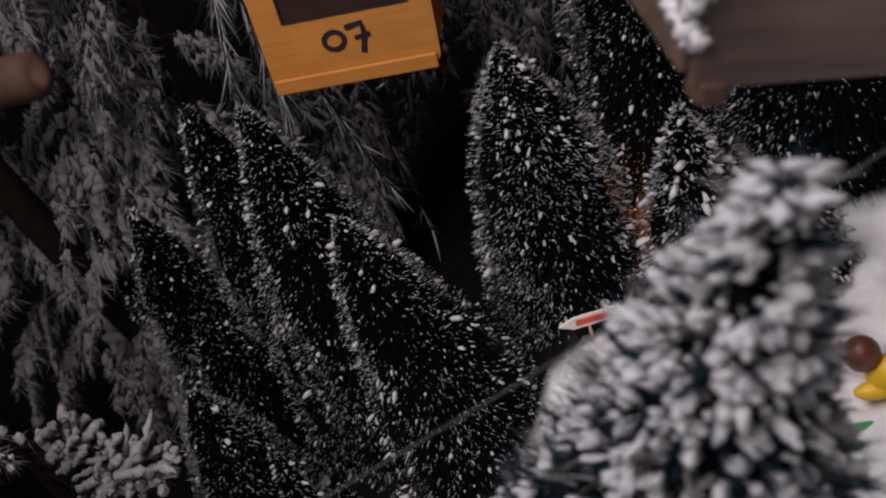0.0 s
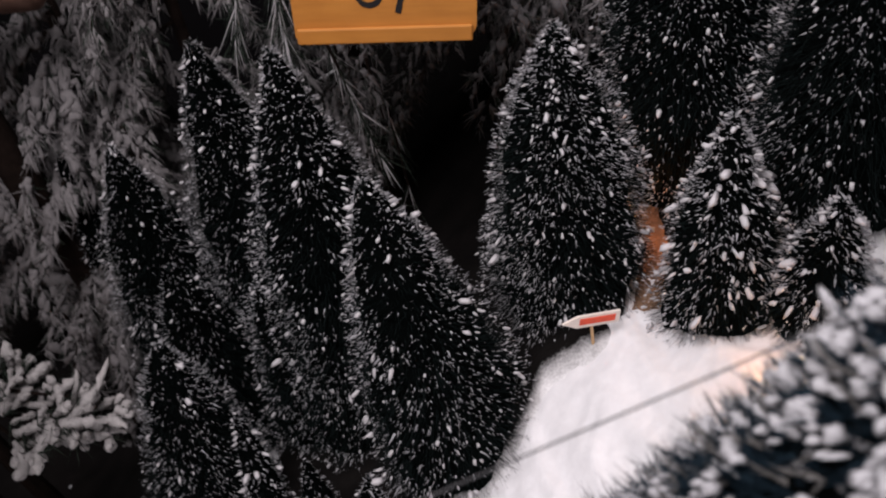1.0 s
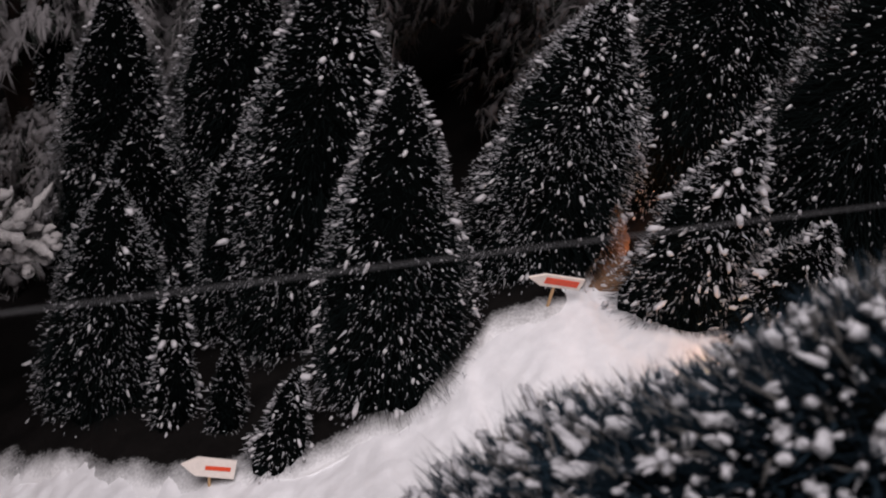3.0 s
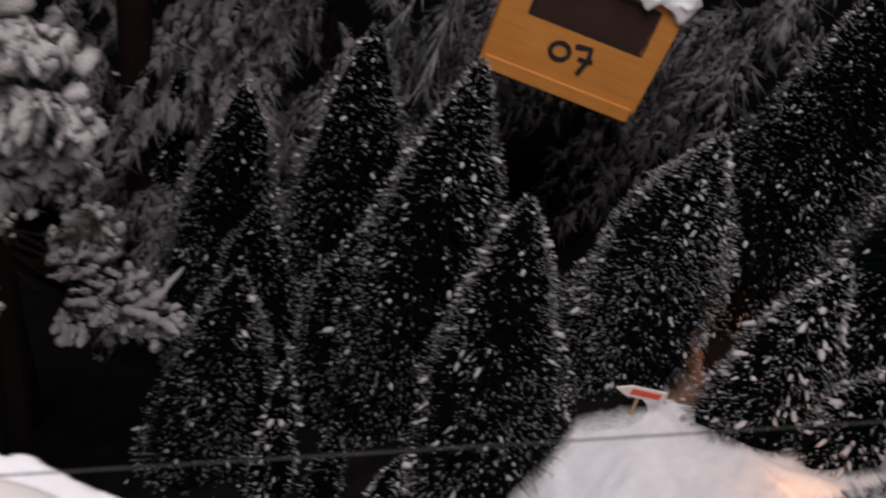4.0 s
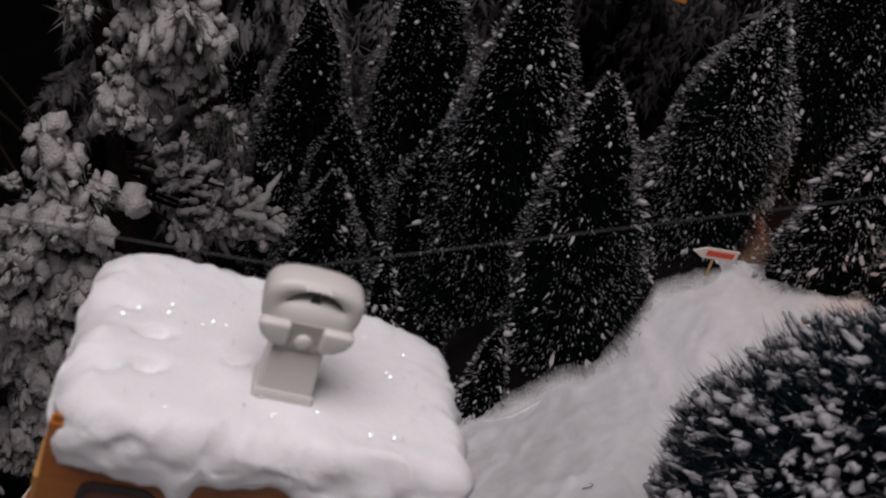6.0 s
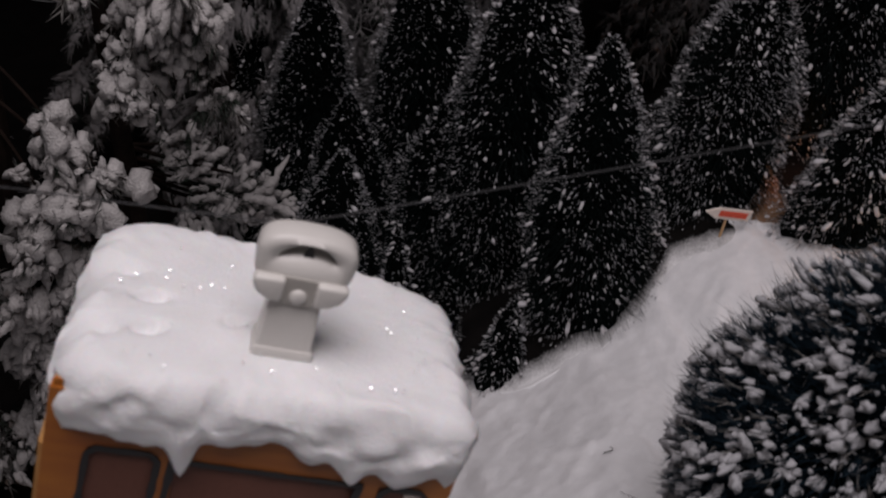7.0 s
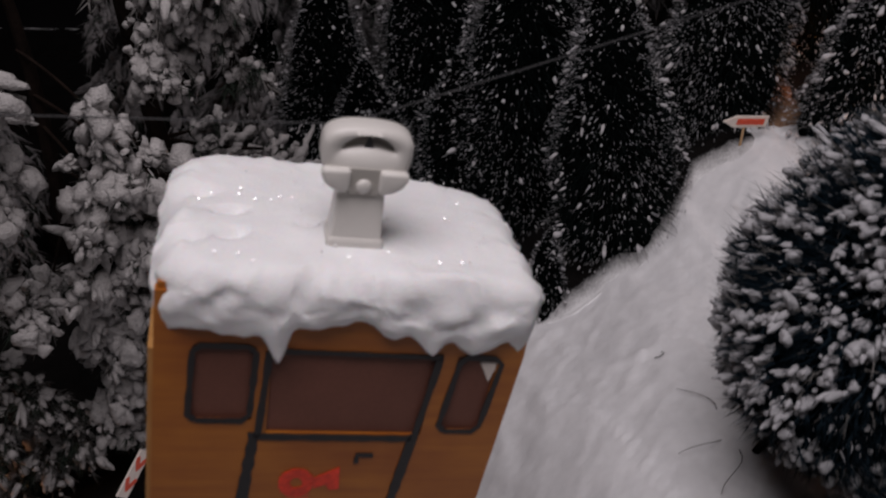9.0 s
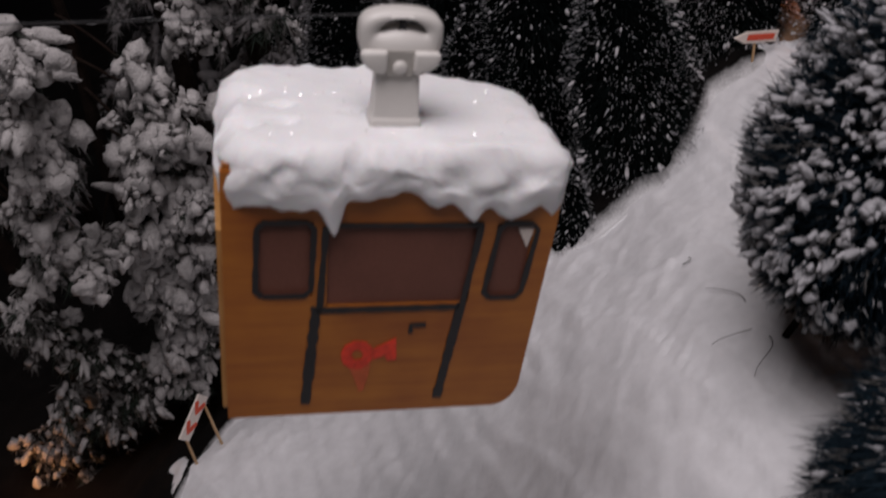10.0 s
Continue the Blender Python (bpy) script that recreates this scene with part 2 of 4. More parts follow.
def scatter_mixed(templates, places, dirs, wide, long, rng):
    """As scatter, with the templates dealt out in turn."""
    vs, fs, base = [], [], 0
    for i, (tv, tf) in enumerate(templates):
        pick = np.arange(i, len(places), len(templates))
        if len(pick):
            v, f = scatter(tv, tf, places[pick], dirs[pick], wide[pick], long[pick], rng)
            vs.append(v), fs.append(f + base)
            base += len(v)
    return np.concatenate(vs), np.concatenate(fs)


def lathe_template(profile, sides):
    """A closed spindle from (radius, z) pairs."""
    v, f = [(0, 0, profile[0][1])], []
    inner = profile[1:-1]
    for r, z in inner:
        v += [(r * math.cos(2 * math.pi * k / sides), r * math.sin(2 * math.pi * k / sides), z) for k in range(sides)]
    v.append((0, 0, profile[-1][1]))
    last = len(v) - 1
    for k in range(sides):
        j = (k + 1) % sides
        f.append((0, 1 + j, 1 + k))
        for i in range(len(inner) - 1):
            p, q = 1 + i * sides, 1 + (i + 1) * sides
            f += [(p + k, p + j, q + j), (p + k, q + j, q + k)]
        p = 1 + (len(inner) - 1) * sides
        f.append((p + k, p + j, last))
    return np.array(v, float), np.array(f)


SPIKE = lathe_template([(0, 0), (0.8, 0.02), (0, 1)], 3)


def lumps(count, seed, detail, rough=0.22):
    """Uneven soft blobs, one unit wide and long."""
    out = []
    for i in range(count):
        bm = bmesh.new()
        bmesh.ops.create_icosphere(bm, subdivisions=detail, radius=1.0)
        bmesh.ops.triangulate(bm, faces=bm.faces)
        shift = Vector((seed + 7.3 * i, 1.7 * i, 3.1 * i))
        for v in bm.verts:
            v.co *= 1 + 0.55 * noise.noise(v.co * 1.1 + shift) + rough * noise.noise(v.co * 2.6 + shift)
            v.co.z *= 0.5
        bm.verts.ensure_lookup_table()
        out.append((np.array([v.co[:] for v in bm.verts]), np.array([[v.index for v in f.verts] for f in bm.faces])))
        bm.free()
    return out


def tufts(count, seed, fingers, sides=5, girth=0.3):
    """Sprays of flocked needles: fingers that fan out of a common foot, mostly in one plane."""
    r, out = np.random.default_rng(seed), []
    finger = lathe_template([(0, 0), (0.9, 0.12), (1.0, 0.5), (0.75, 0.85), (0, 1)], sides)
    for _ in range(count):
        d = np.stack([r.normal(0, 0.75, fingers), r.normal(0, 0.3, fingers), r.uniform(0.25, 1.0, fingers)], 1)
        foot = np.stack([r.uniform(-0.25, 0.25, fingers), r.uniform(-0.2, 0.2, fingers), r.uniform(-0.5, 0.25, fingers)], 1)
        out.append(scatter(*finger, foot, d, r.uniform(girth * 0.7, girth * 1.3, fingers), r.uniform(0.7, 1.35, fingers), r, 0.1))
    return out


KNOTS = tufts(8, 29, 4, 6, 0.5)
CRUMBS = lumps(9, 47, 2, 0.75)
CHIPS = lumps(10, 71, 1, 0.9)

# ---- the ground: a snowy hillside that falls to one side ----
GROUND_MARKS = [(-0.141, 0.214, 0.112), (-0.137, 0.274, 0.10), (-0.036, 0.535, 0.134), (-0.155, 0.45, 0.055), (-0.235, 0.425, 0.0),
                (-0.33, 0.485, -0.065), (-0.30, 0.42, -0.03), (-0.41, 0.49, -0.09), (-0.275, 0.46, -0.02), (-0.26, 0.55, -0.03),
                (-0.612, 0.2, -0.11), (0.069, 0.5, 0.17), (0.128, 0.49, 0.197), (0.066, 0.55, 0.155), (-0.05, 0.575, 0.122), (0.135, 0.375, 0.225), (-0.14, 0.1, 0.12)]


def ground_pull():
    """How far each mark lifts or sinks the plain slope, so that the snow passes through the marks."""
    m = np.array(GROUND_MARKS)
    plain = 0.02 + 0.34 * np.tanh((m[:, 0] + 0.18) / 0.62) - 0.06 * (m[:, 1] - 0.3)
    near = np.exp(-((m[:, None, 0] - m[None, :, 0]) ** 2 + (m[:, None, 1] - m[None, :, 1]) ** 2) / (2 * 0.085 ** 2))
    return np.linalg.solve(near + 0.06 * np.eye(len(m)), m[:, 2] - plain)


GROUND_PULL = ground_pull()


def hill(x, y):
    """Height of the snow at x, y (arrays)."""
    x, y = np.asarray(x, float), np.asarray(y, float)
    base = 0.02 + 0.34 * np.tanh((x + 0.18) / 0.62) - 0.06 * (y - 0.3)
    for (mx, my, _), pull in zip(GROUND_MARKS, GROUND_PULL):
        base = base + pull * np.exp(-((x - mx) ** 2 + (y - my) ** 2) / (2 * 0.085 ** 2))
    return base


def rough_snow(x, y):
    """Soft furrows down the piste and small lumps."""
    out = np.zeros(x.shape)
    for i in range(x.shape[0]):
        for j in range(x.shape[1]):
            p, q = x[i, j], y[i, j]
            out[i, j] = 0.005 * noise.noise((p * 16, q * 5, 3)) + 0.0031 * noise.noise((p * 38 + q * 22, q * 13, 7)) + 0.0020 * noise.noise((p * 85 + q * 40, q * 34, 11)) + 0.0011 * noise.noise((p * 130, q * 80, 1)) + 0.0007 * noise.noise((p * 220, q * 180, 5))
            crease = 1 - abs(noise.noise((p * 24 + q * 9, q * 7 + 0.4 * noise.noise((p * 9, q * 9, 2)), 21)))
            fold = 1 - abs(noise.noise((p * 17 + q * 6.4, q * 2.6 - p + 0.5 * noise.noise((p * 7, q * 7, 4)), 51)))
            out[i, j] += 0.0042 * max(0.0, fold - 0.9) / 0.1
            out[i, j] += 0.0024 * max(0.0, crease - 0.7) / 0.3 + 0.0020 * max(0.0, 1 - 3 * abs(noise.noise((p * 40 - q * 14, q * 16, 31))))
    return out


def build_ground():
    xs = np.concatenate([np.linspace(-1.8, -0.85, 24)[:-1], np.linspace(-0.85, 0.35, 280), np.linspace(0.35, 1.4, 24)[1:]])
    ys = np.concatenate([np.linspace(-1.4, -0.2, 26)[:-1], np.linspace(-0.2, 0.8, 230), np.linspace(0.8, 1.6, 20)[1:]])
    gx, gy = np.meshgrid(xs, ys, indexing="ij")
    gz = hill(gx, gy) + rough_snow(gx, gy)
    # a low bank beside the path by the arrow sign
    along = (gx - 0.02) * 0.55 + (gy - 0.5) * -0.83
    gz += 0.011 * np.exp(-((gx - 0.03 - (0.53 - gy) * 0.55) / 0.014) ** 2) * np.exp(-((along - 0.06) / 0.09) ** 2)
    nx, ny = gx.shape
    idx = np.arange(nx * ny).reshape(nx, ny)
    a, b, c, d = idx[:-1, :-1].ravel(), idx[1:, :-1].ravel(), idx[1:, 1:].ravel(), idx[:-1, 1:].ravel()
    ob = new("ground", mesh_np("ground", np.stack([gx, gy, gz], -1).reshape(-1, 3), np.concatenate([np.stack([a, b, c], 1), np.stack([a, c, d], 1)]), SNOW, True))
    tagged(ob, "white trampled artificial snow on a steep model hillside", "ground", kind="structure")


build_ground()


def build_forest_shade():
    """Near-black sheet over the hillside that paints in the shade deep under the forest trees."""
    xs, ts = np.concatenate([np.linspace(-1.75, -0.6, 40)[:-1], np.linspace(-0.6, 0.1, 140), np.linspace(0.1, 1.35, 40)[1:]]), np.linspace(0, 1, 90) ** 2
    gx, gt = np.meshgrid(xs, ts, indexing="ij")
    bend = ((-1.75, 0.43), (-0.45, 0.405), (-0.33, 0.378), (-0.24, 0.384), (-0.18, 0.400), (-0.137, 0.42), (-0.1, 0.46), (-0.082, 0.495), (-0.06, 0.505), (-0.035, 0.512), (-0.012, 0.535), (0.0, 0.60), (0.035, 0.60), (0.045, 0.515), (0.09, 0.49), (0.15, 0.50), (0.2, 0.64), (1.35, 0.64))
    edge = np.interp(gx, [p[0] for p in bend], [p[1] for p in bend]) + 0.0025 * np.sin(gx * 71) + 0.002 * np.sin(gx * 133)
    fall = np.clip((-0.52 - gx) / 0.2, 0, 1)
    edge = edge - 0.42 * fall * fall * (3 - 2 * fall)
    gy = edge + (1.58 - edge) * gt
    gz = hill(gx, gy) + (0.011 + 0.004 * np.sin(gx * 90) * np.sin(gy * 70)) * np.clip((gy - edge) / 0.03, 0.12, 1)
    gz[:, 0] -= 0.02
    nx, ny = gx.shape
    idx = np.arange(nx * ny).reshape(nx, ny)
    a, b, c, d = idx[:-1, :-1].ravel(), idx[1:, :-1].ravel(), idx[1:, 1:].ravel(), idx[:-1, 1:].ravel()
    me = mesh_np("forest_shade_sheet", np.stack([gx, gy, gz], -1).reshape(-1, 3), np.concatenate([np.stack([a, b, c], 1), np.stack([a, c, d], 1)]), FOREST_SHADE, True)
    # distance from the edge, drives the painted fade from snow to shade
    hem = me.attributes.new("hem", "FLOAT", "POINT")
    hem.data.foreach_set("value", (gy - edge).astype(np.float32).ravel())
    ob = new("forest_shade_sheet", me)
    tagged(ob, "near-black sheet standing in for shade under the forest trees", "ground", kind="structure")


build_forest_shade()


def build_path():
    """A strip of brown earth that runs from the snow into the forest."""
    v, f, n, m = [], [], 40, 9
    for i in range(n):
        y = 0.565 + 0.25 * i / (n - 1)
        for j in range(m):
            q = 2 * j / (m - 1) - 1
            x = 0.018 + 0.03 * (y - 0.565) + q * (0.024 + 0.004 * math.sin(60 * y) + 0.003 * noise.noise((y * 40, j, 3)))
            v.append((x, y, float(hill(x, y)) + 0.0165 - 0.02 * q * q - (0.012 if i == 0 else 0) + 0.003 * noise.noise((x * 90, y * 90, 5))))
    for i in range(n - 1):
        for j in range(m - 1):
            p = i * m + j
            f += [(p, p + 1, p + m + 1), (p, p + m + 1, p + m)]
    tagged(new("path", mesh_np("path", v, f, EARTH, True)), "strip of brown earth leading into the forest", "path", kind="structure")


build_path()


def build_room():
    """Black cloth round the model, with a thickness, and a ceiling."""
    def slab(name, label, category, *size):
        bm = bmesh.new()
        box(bm, *size)
        me = bpy.data.meshes.new(name)
        bm.to_mesh(me)
        bm.free()
        me.materials.append(CLOTH)
        tagged(new(name, me), label, category, kind="structure")
    slab("wall_north", "black cloth wall behind the model forest", "wall", -1.8, 1.4, 1.6, 1.63, -1.0, 1.9)
    slab("wall_south", "black cloth wall", "wall", -1.8, 1.4, -1.43, -1.4, -1.0, 1.9)
    slab("wall_west", "black cloth wall", "wall", -1.83, -1.8, -1.43, 1.63, -1.0, 1.9)
    slab("wall_east", "black cloth wall", "wall", 1.4, 1.43, -1.43, 1.63, -1.0, 1.9)
    slab("ceiling", "black ceiling over the model", "ceiling", -1.83, 1.43, -1.43, 1.63, 1.9, 1.93)


build_room()

# ---- bottle-brush trees ----


def crown_radius(s, cone):
    """Radius of the crown, 0 at the tip (s = 0) and rounded in at the foot (s = 1)."""
    body = 1 - np.power(1 - np.clip(s, 0, 1), cone)
    foot = np.clip((s - 0.84) / 0.16, 0, 1)
    return body * np.sqrt(np.clip(1 - 0.7 * foot ** 2, 0, 1)) + 0.05


def brush_tree(label, tip, foot, radius, seed, bristles=5200, specks=2106, clumps=420, clump=0.0017, cone=2.5, needle=NEEDLE,
               laden=False, stretch=(2.2, 5.0), bristle_width=0.0005, top_heavy=0.45, core=0.74, rise=(0.35, -0.55), ends=(0.86, 1.08), stem=0.09, group="bottle-brush trees of the model forest"):
    rng = np.random.default_rng(seed)
    tip, foot = np.array(tip, float), np.array(foot, float)
    root = thing("bottle_brush_tree", label, "tree", Matrix.Translation(foot), group)
    axis = tip - foot
    height = np.linalg.norm(axis)
    up = axis / height
    ax, ay, _ = frames_from(up[None])
    ax, ay = ax[0], ay[0]

    def sample(n):
        s = np.empty(0)
        while len(s) < n:
            t = rng.uniform(0.0, 1.0, n * 2)
            s = np.concatenate([s, t[rng.uniform(0, 1, n * 2) < crown_radius(t, cone) + 0.1]])
        s = s[:n]
        a = rng.uniform(0, 2 * math.pi, n)
        return s, a, np.cos(a)[:, None] * ax + np.sin(a)[:, None] * ay

    wave = rng.uniform(0, 6.28, 4)

    def reach(s, a):
        uneven = 1 + 0.05 * np.sin(3 * a + wave[0] + 9 * s) + 0.05 * np.sin(2 * a - 14 * s + wave[1]) + 0.03 * np.sin(26 * s + a + wave[2])
        return radius * crown_radius(s, cone) * uneven

    def lean(s):
        return (rise[0] * (1 - s) + rise[1] * s)[:, None]

    # trunk of twisted wire
    sides, rows = 6, 10
    v, f = [], []
    for i in range(rows + 1):
        t = i / rows
        r = 0.0035 * (1 - 0.75 * t)
        for k in range(sides):
            w = 2 * math.pi * k / sides + t * 5
            v.append(up * height * t * 0.98 - up * stem * (1 - t) + r * (math.cos(w) * ax + math.sin(w) * ay))
    for i in range(rows):
        for k in range(sides):
            p, q, j = i * sides, (i + 1) * sides, (k + 1) % sides
            f += [(p + k, p + j, q + j), (p + k, q + j, q + k)]
    part_np("trunk", v, f, BARK, root, "twisted dark wire stem")
    # near-black core: the shade inside the dense crown, and a stop for light
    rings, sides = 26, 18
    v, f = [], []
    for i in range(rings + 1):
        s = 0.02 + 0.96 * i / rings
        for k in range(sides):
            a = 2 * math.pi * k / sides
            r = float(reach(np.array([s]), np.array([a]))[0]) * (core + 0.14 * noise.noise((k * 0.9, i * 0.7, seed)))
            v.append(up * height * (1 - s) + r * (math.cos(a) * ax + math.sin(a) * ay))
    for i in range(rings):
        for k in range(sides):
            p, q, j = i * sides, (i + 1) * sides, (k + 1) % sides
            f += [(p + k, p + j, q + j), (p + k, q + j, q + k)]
    part_np("shade_core", v, f, CROWN_SHADE, root, "near-black core for the shade between the dense inner bristles")
    # bristles
    s, a, radial = sample(bristles)
    end = reach(s, a) * rng.uniform(*ends, bristles)
    if laden:
        end *= 1 + 0.1 * np.clip(np.sin(11 * a + 31 * s + wave[2]) + np.sin(7 * a - 43 * s + wave[1]) - 0.6, 0, 1) + 0.12 * rng.uniform(0, 1, bristles) ** 5
    d = radial + lean(s) * up + rng.normal(0, 0.16, (bristles, 3))
    d /= np.linalg.norm(d, axis=1, keepdims=True)
    long = np.minimum(end * rng.uniform(0.45, 0.6, bristles), 0.045 if core < 0.9 else 0.02) + 0.003
    outer = up * (height * (1 - s))[:, None] + radial * end[:, None]
    v, f = scatter(*SPIKE, outer - d * long[:, None], d, np.full(bristles, bristle_width), long, rng)
    part_np("bristles", v, f, needle, root, "dark green bristles", kind="stuff")
    if laden:
        # stiff needles that stand out past the crown in small sheaves
        for share, mat, words in ((0.3, needle, "long stiff blue-green needles"), (0.11, DUSTED, "stiff needles dusted grey")):
            n = int(bristles * share) // 4
            s, a, radial = sample(n)
            foot_at = up * (height * (1 - s))[:, None] + radial * (reach(s, a) * rng.uniform(0.9, 1.0, n))[:, None]
            way = radial + lean(s) * up + rng.normal(0, 0.3, (n, 3))
            way = np.repeat(way / np.linalg.norm(way, axis=1, keepdims=True), 4, 0) + rng.normal(0, 0.16, (n * 4, 3))
            l = rng.uniform(0.009, 0.017, n * 4)
            v, f = scatter(*SPIKE, np.repeat(foot_at, 4, 0) - way * 0.004, way, np.full(n * 4, 0.00075), l, rng)
            part_np("needle_mass", v, f, mat, root, words, kind="stuff")
    # fine frost on the bristle ends, and larger clumps of flock
    s, a, radial = sample(int(specks * 3.4))
    patchy = np.sin(3 * a + 7 * s + wave[0]) + np.sin(2 * a - 9 * s + wave[1]) > -0.5
    pick = rng.uniform(0, 1, len(s)) < (0.5 + 0.5 * np.exp(-s / 0.16)) * np.where(patchy, 1.15, 0.4)
    s, a, radial = s[pick], a[pick], radial[pick]
    specks = len(s)
    outer = up * (height * (1 - s))[:, None] + radial * (reach(s, a) * rng.uniform(0.78, 1.03, specks))[:, None]
    d = radial + lean(s) * up + rng.normal(0, 0.3, (specks, 3))
    w = np.exp(rng.normal(-1.05, 0.35, specks)) * min(clump, 0.0019)
    v1, f1 = scatter(*SPIKE, outer - d * (w * 2)[:, None], d, w * 0.8, w * rng.uniform(3, 7, specks), rng)
    part_np("frost", v1, f1, FROST, root, "fine white frost on the bristle ends", kind="stuff")
    s, a, radial = sample(clumps)
    if top_heavy:
        low = 0.2 + 0.3 * np.clip((s - 0.55) / 0.2, 0, 1) if laden else 0.6
        pick = rng.uniform(0, 1, clumps) < low + top_heavy * np.exp(-s / (0.14 if laden else 0.18))
        s, a, radial = s[pick], a[pick], radial[pick]
    keep = np.sin(5 * a + 11 * s + wave[3]) + np.sin(2 * a - 23 * s) + rng.uniform(-1.6, 1.6, len(s)) > -0.6 - 2 * top_heavy * np.exp(-s / 0.25)
    s, a, radial = s[keep], a[keep], radial[keep]
    n = len(s)
    outer = up * (height * (1 - s))[:, None] + radial * (reach(s, a) * rng.uniform(0.88, 1.03, n))[:, None]
    d = radial + lean(s) * up + rng.normal(0, 0.25, (n, 3))
    w = rng.uniform(0.4, 1.0, n) * clump
    if laden:
        w = w * np.exp(rng.normal(0.0, 0.45, n)) * (1 + 0.3 * np.exp(-s / 0.2) + 0.7 * np.clip((s - 0.4) / 0.25, 0, 1)) * np.clip(0.6 + 6 * s, 0.6, 1)
        w = np.minimum(w, 0.0029 + 0.0012 * np.clip((s - 0.4) / 0.25, 0, 1))
        v2, f2 = scatter_mixed(CRUMBS + KNOTS[:3], outer, d + np.array((0, 0, -0.3)), w * rng.uniform(0.65, 1.0, n), w * rng.uniform(1.6, 3.4, n), rng)
    else:
        w = w * np.clip(np.exp(rng.normal(-0.1, 0.4, n)), 0.4, 2.0)
        v2, f2 = scatter_mixed(CHIPS, outer, d + np.array((0, 0, -0.35)), w * rng.uniform(0.6, 0.95, n), w * rng.uniform(*stretch, n), rng)
    part_np("snow_flock", v2, f2, THICK_FLOCK if laden else FLOCK, root, "white flock clumps", True, "stuff")
    return root


def on_ground(x, y, drop=0.0):
    return (x, y, float(hill(x, y)) - drop)


DARK = "dark green bottle-brush tree with white flock, "
brush_tree(DARK + "beside the piste", (-0.19, 0.52, 0.345), on_ground(-0.15, 0.488, 0.05), 0.073, 1, bristles=7000, specks=2430, clumps=780)
brush_tree(DARK + "tall and full", (-0.259, 0.604, 0.405), on_ground(-0.265, 0.61, 0.04), 0.08, 2, bristles=10000, specks=3402, clumps=960, cone=2.9)
brush_tree(DARK + "tall, deep in the forest", (-0.374, 0.722, 0.353), on_ground(-0.372, 0.722, 0.02), 0.08, 3, bristles=10000, specks=2916, clumps=750, cone=2.9)
brush_tree(DARK + "broad, at the arrow sign", (-0.052, 0.613, 0.397), on_ground(-0.055, 0.628, 0.025), 0.074, 4, bristles=9000, specks=3888, clumps=1080, cone=2.9)
brush_tree(DARK + "small, lit warm from beside", (0.064, 0.543, 0.358), on_ground(0.066, 0.548, 0.03), 0.056, 5, bristles=5200, specks=1782, clumps=840, clump=0.0021, cone=2.1)
brush_tree(DARK + "very small, snowy top", (0.135, 0.515, 0.302), on_ground(0.126, 0.515, 0.02), 0.041, 6, bristles=3000, specks=972, clumps=570, clump=0.0022)
brush_tree(DARK + "medium, full at the foot", (-0.423, 0.545, 0.155), on_ground(-0.435, 0.515, 0.04), 0.072, 7, bristles=7000, specks=2106, clumps=480)
brush_tree(DARK + "under flocked branches", (-0.50, 0.73, 0.242), on_ground(-0.51, 0.73, 0.01), 0.085, 8, bristles=8000, specks=2430, clumps=720)
brush_tree(DARK + "small and thin", (-0.354, 0.501, 0.112), on_ground(-0.341, 0.462, 0.03), 0.025, 9, bristles=1900, specks=405, clumps=225, clump=0.0024)
brush_tree(DARK + "tiny, at the forest edge", (-0.225, 0.439, 0.1), on_ground(-0.232, 0.408, 0.03), 0.03, 10, bristles=2000, specks=486, clumps=285, clump=0.002, cone=2.0)
brush_tree("dull dark green tiny bottle-brush tree with hardly any flock", (-0.292, 0.471, 0.077), on_ground(-0.288, 0.45, 0.02), 0.022, 11, bristles=1300, specks=210, clumps=15)
brush_tree(DARK + "tall, in the last row", (0.07, 0.765, 0.54), on_ground(0.065, 0.765, 0.01), 0.09, 12, bristles=9000, specks=3402, clumps=630, cone=2.3)
brush_tree(DARK + "tall and wide", (0.185, 0.655, 0.56), on_ground(0.18, 0.655, 0.01), 0.092, 13, bristles=9000, specks=3402, clumps=840, cone=2.2)
brush_tree(DARK + "in the far corner", (0.33, 0.72, 0.6), on_ground(0.33, 0.72, 0.01), 0.11, 14, bristles=7000, specks=2430, clumps=540)
brush_tree(DARK + "slim, in the last row", (-0.60, 0.79, 0.2), on_ground(-0.6, 0.79, 0.01), 0.055, 15, bristles=4000, specks=972, clumps=300)
brush_tree(DARK + "low, between taller trees", (-0.325, 0.62, 0.2), on_ground(-0.325, 0.63, 0.01), 0.07, 16, bristles=5000, specks=1296, clumps=240)
brush_tree(DARK + "low, under its neighbours", (-0.44, 0.64, 0.16), on_ground(-0.44, 0.645, 0.01), 0.07, 17, bristles=5000, specks=1134, clumps=210)
brush_tree("large leaning blue-green bottle-brush tree with thick white flock clumps", (0.0722, 0.1663, 0.6125), (-0.0570, 0.1613, 0.204), 0.097, 20, bristles=30000, specks=2600, clumps=9000,
           clump=0.0023, cone=1.6, stem=0.12, top_heavy=1.6, needle=BLUE_NEEDLE, laden=True, bristle_width=0.0007, rise=(0.5, 0.0))
brush_tree("dark blue-green bottle-brush tree with little flock", (0.034, -0.03, 0.43), on_ground(0.036, -0.03, 0.02), 0.135, 21, bristles=60000, specks=7000, clumps=900,
           clump=0.0024, bristle_width=0.0006, core=0.91, ends=(0.9, 1.0), cone=1.9, needle=BLUE_NEEDLE, laden=True)

# ---- flocked firs with drooping branches ----


def spine(start, way, long, droop, n):
    t = np.linspace(0, 1, n)[:, None]
    return np.array(start) + np.array(way) * long * t - np.array((0, 0, 1.0)) * droop * long * t ** 2


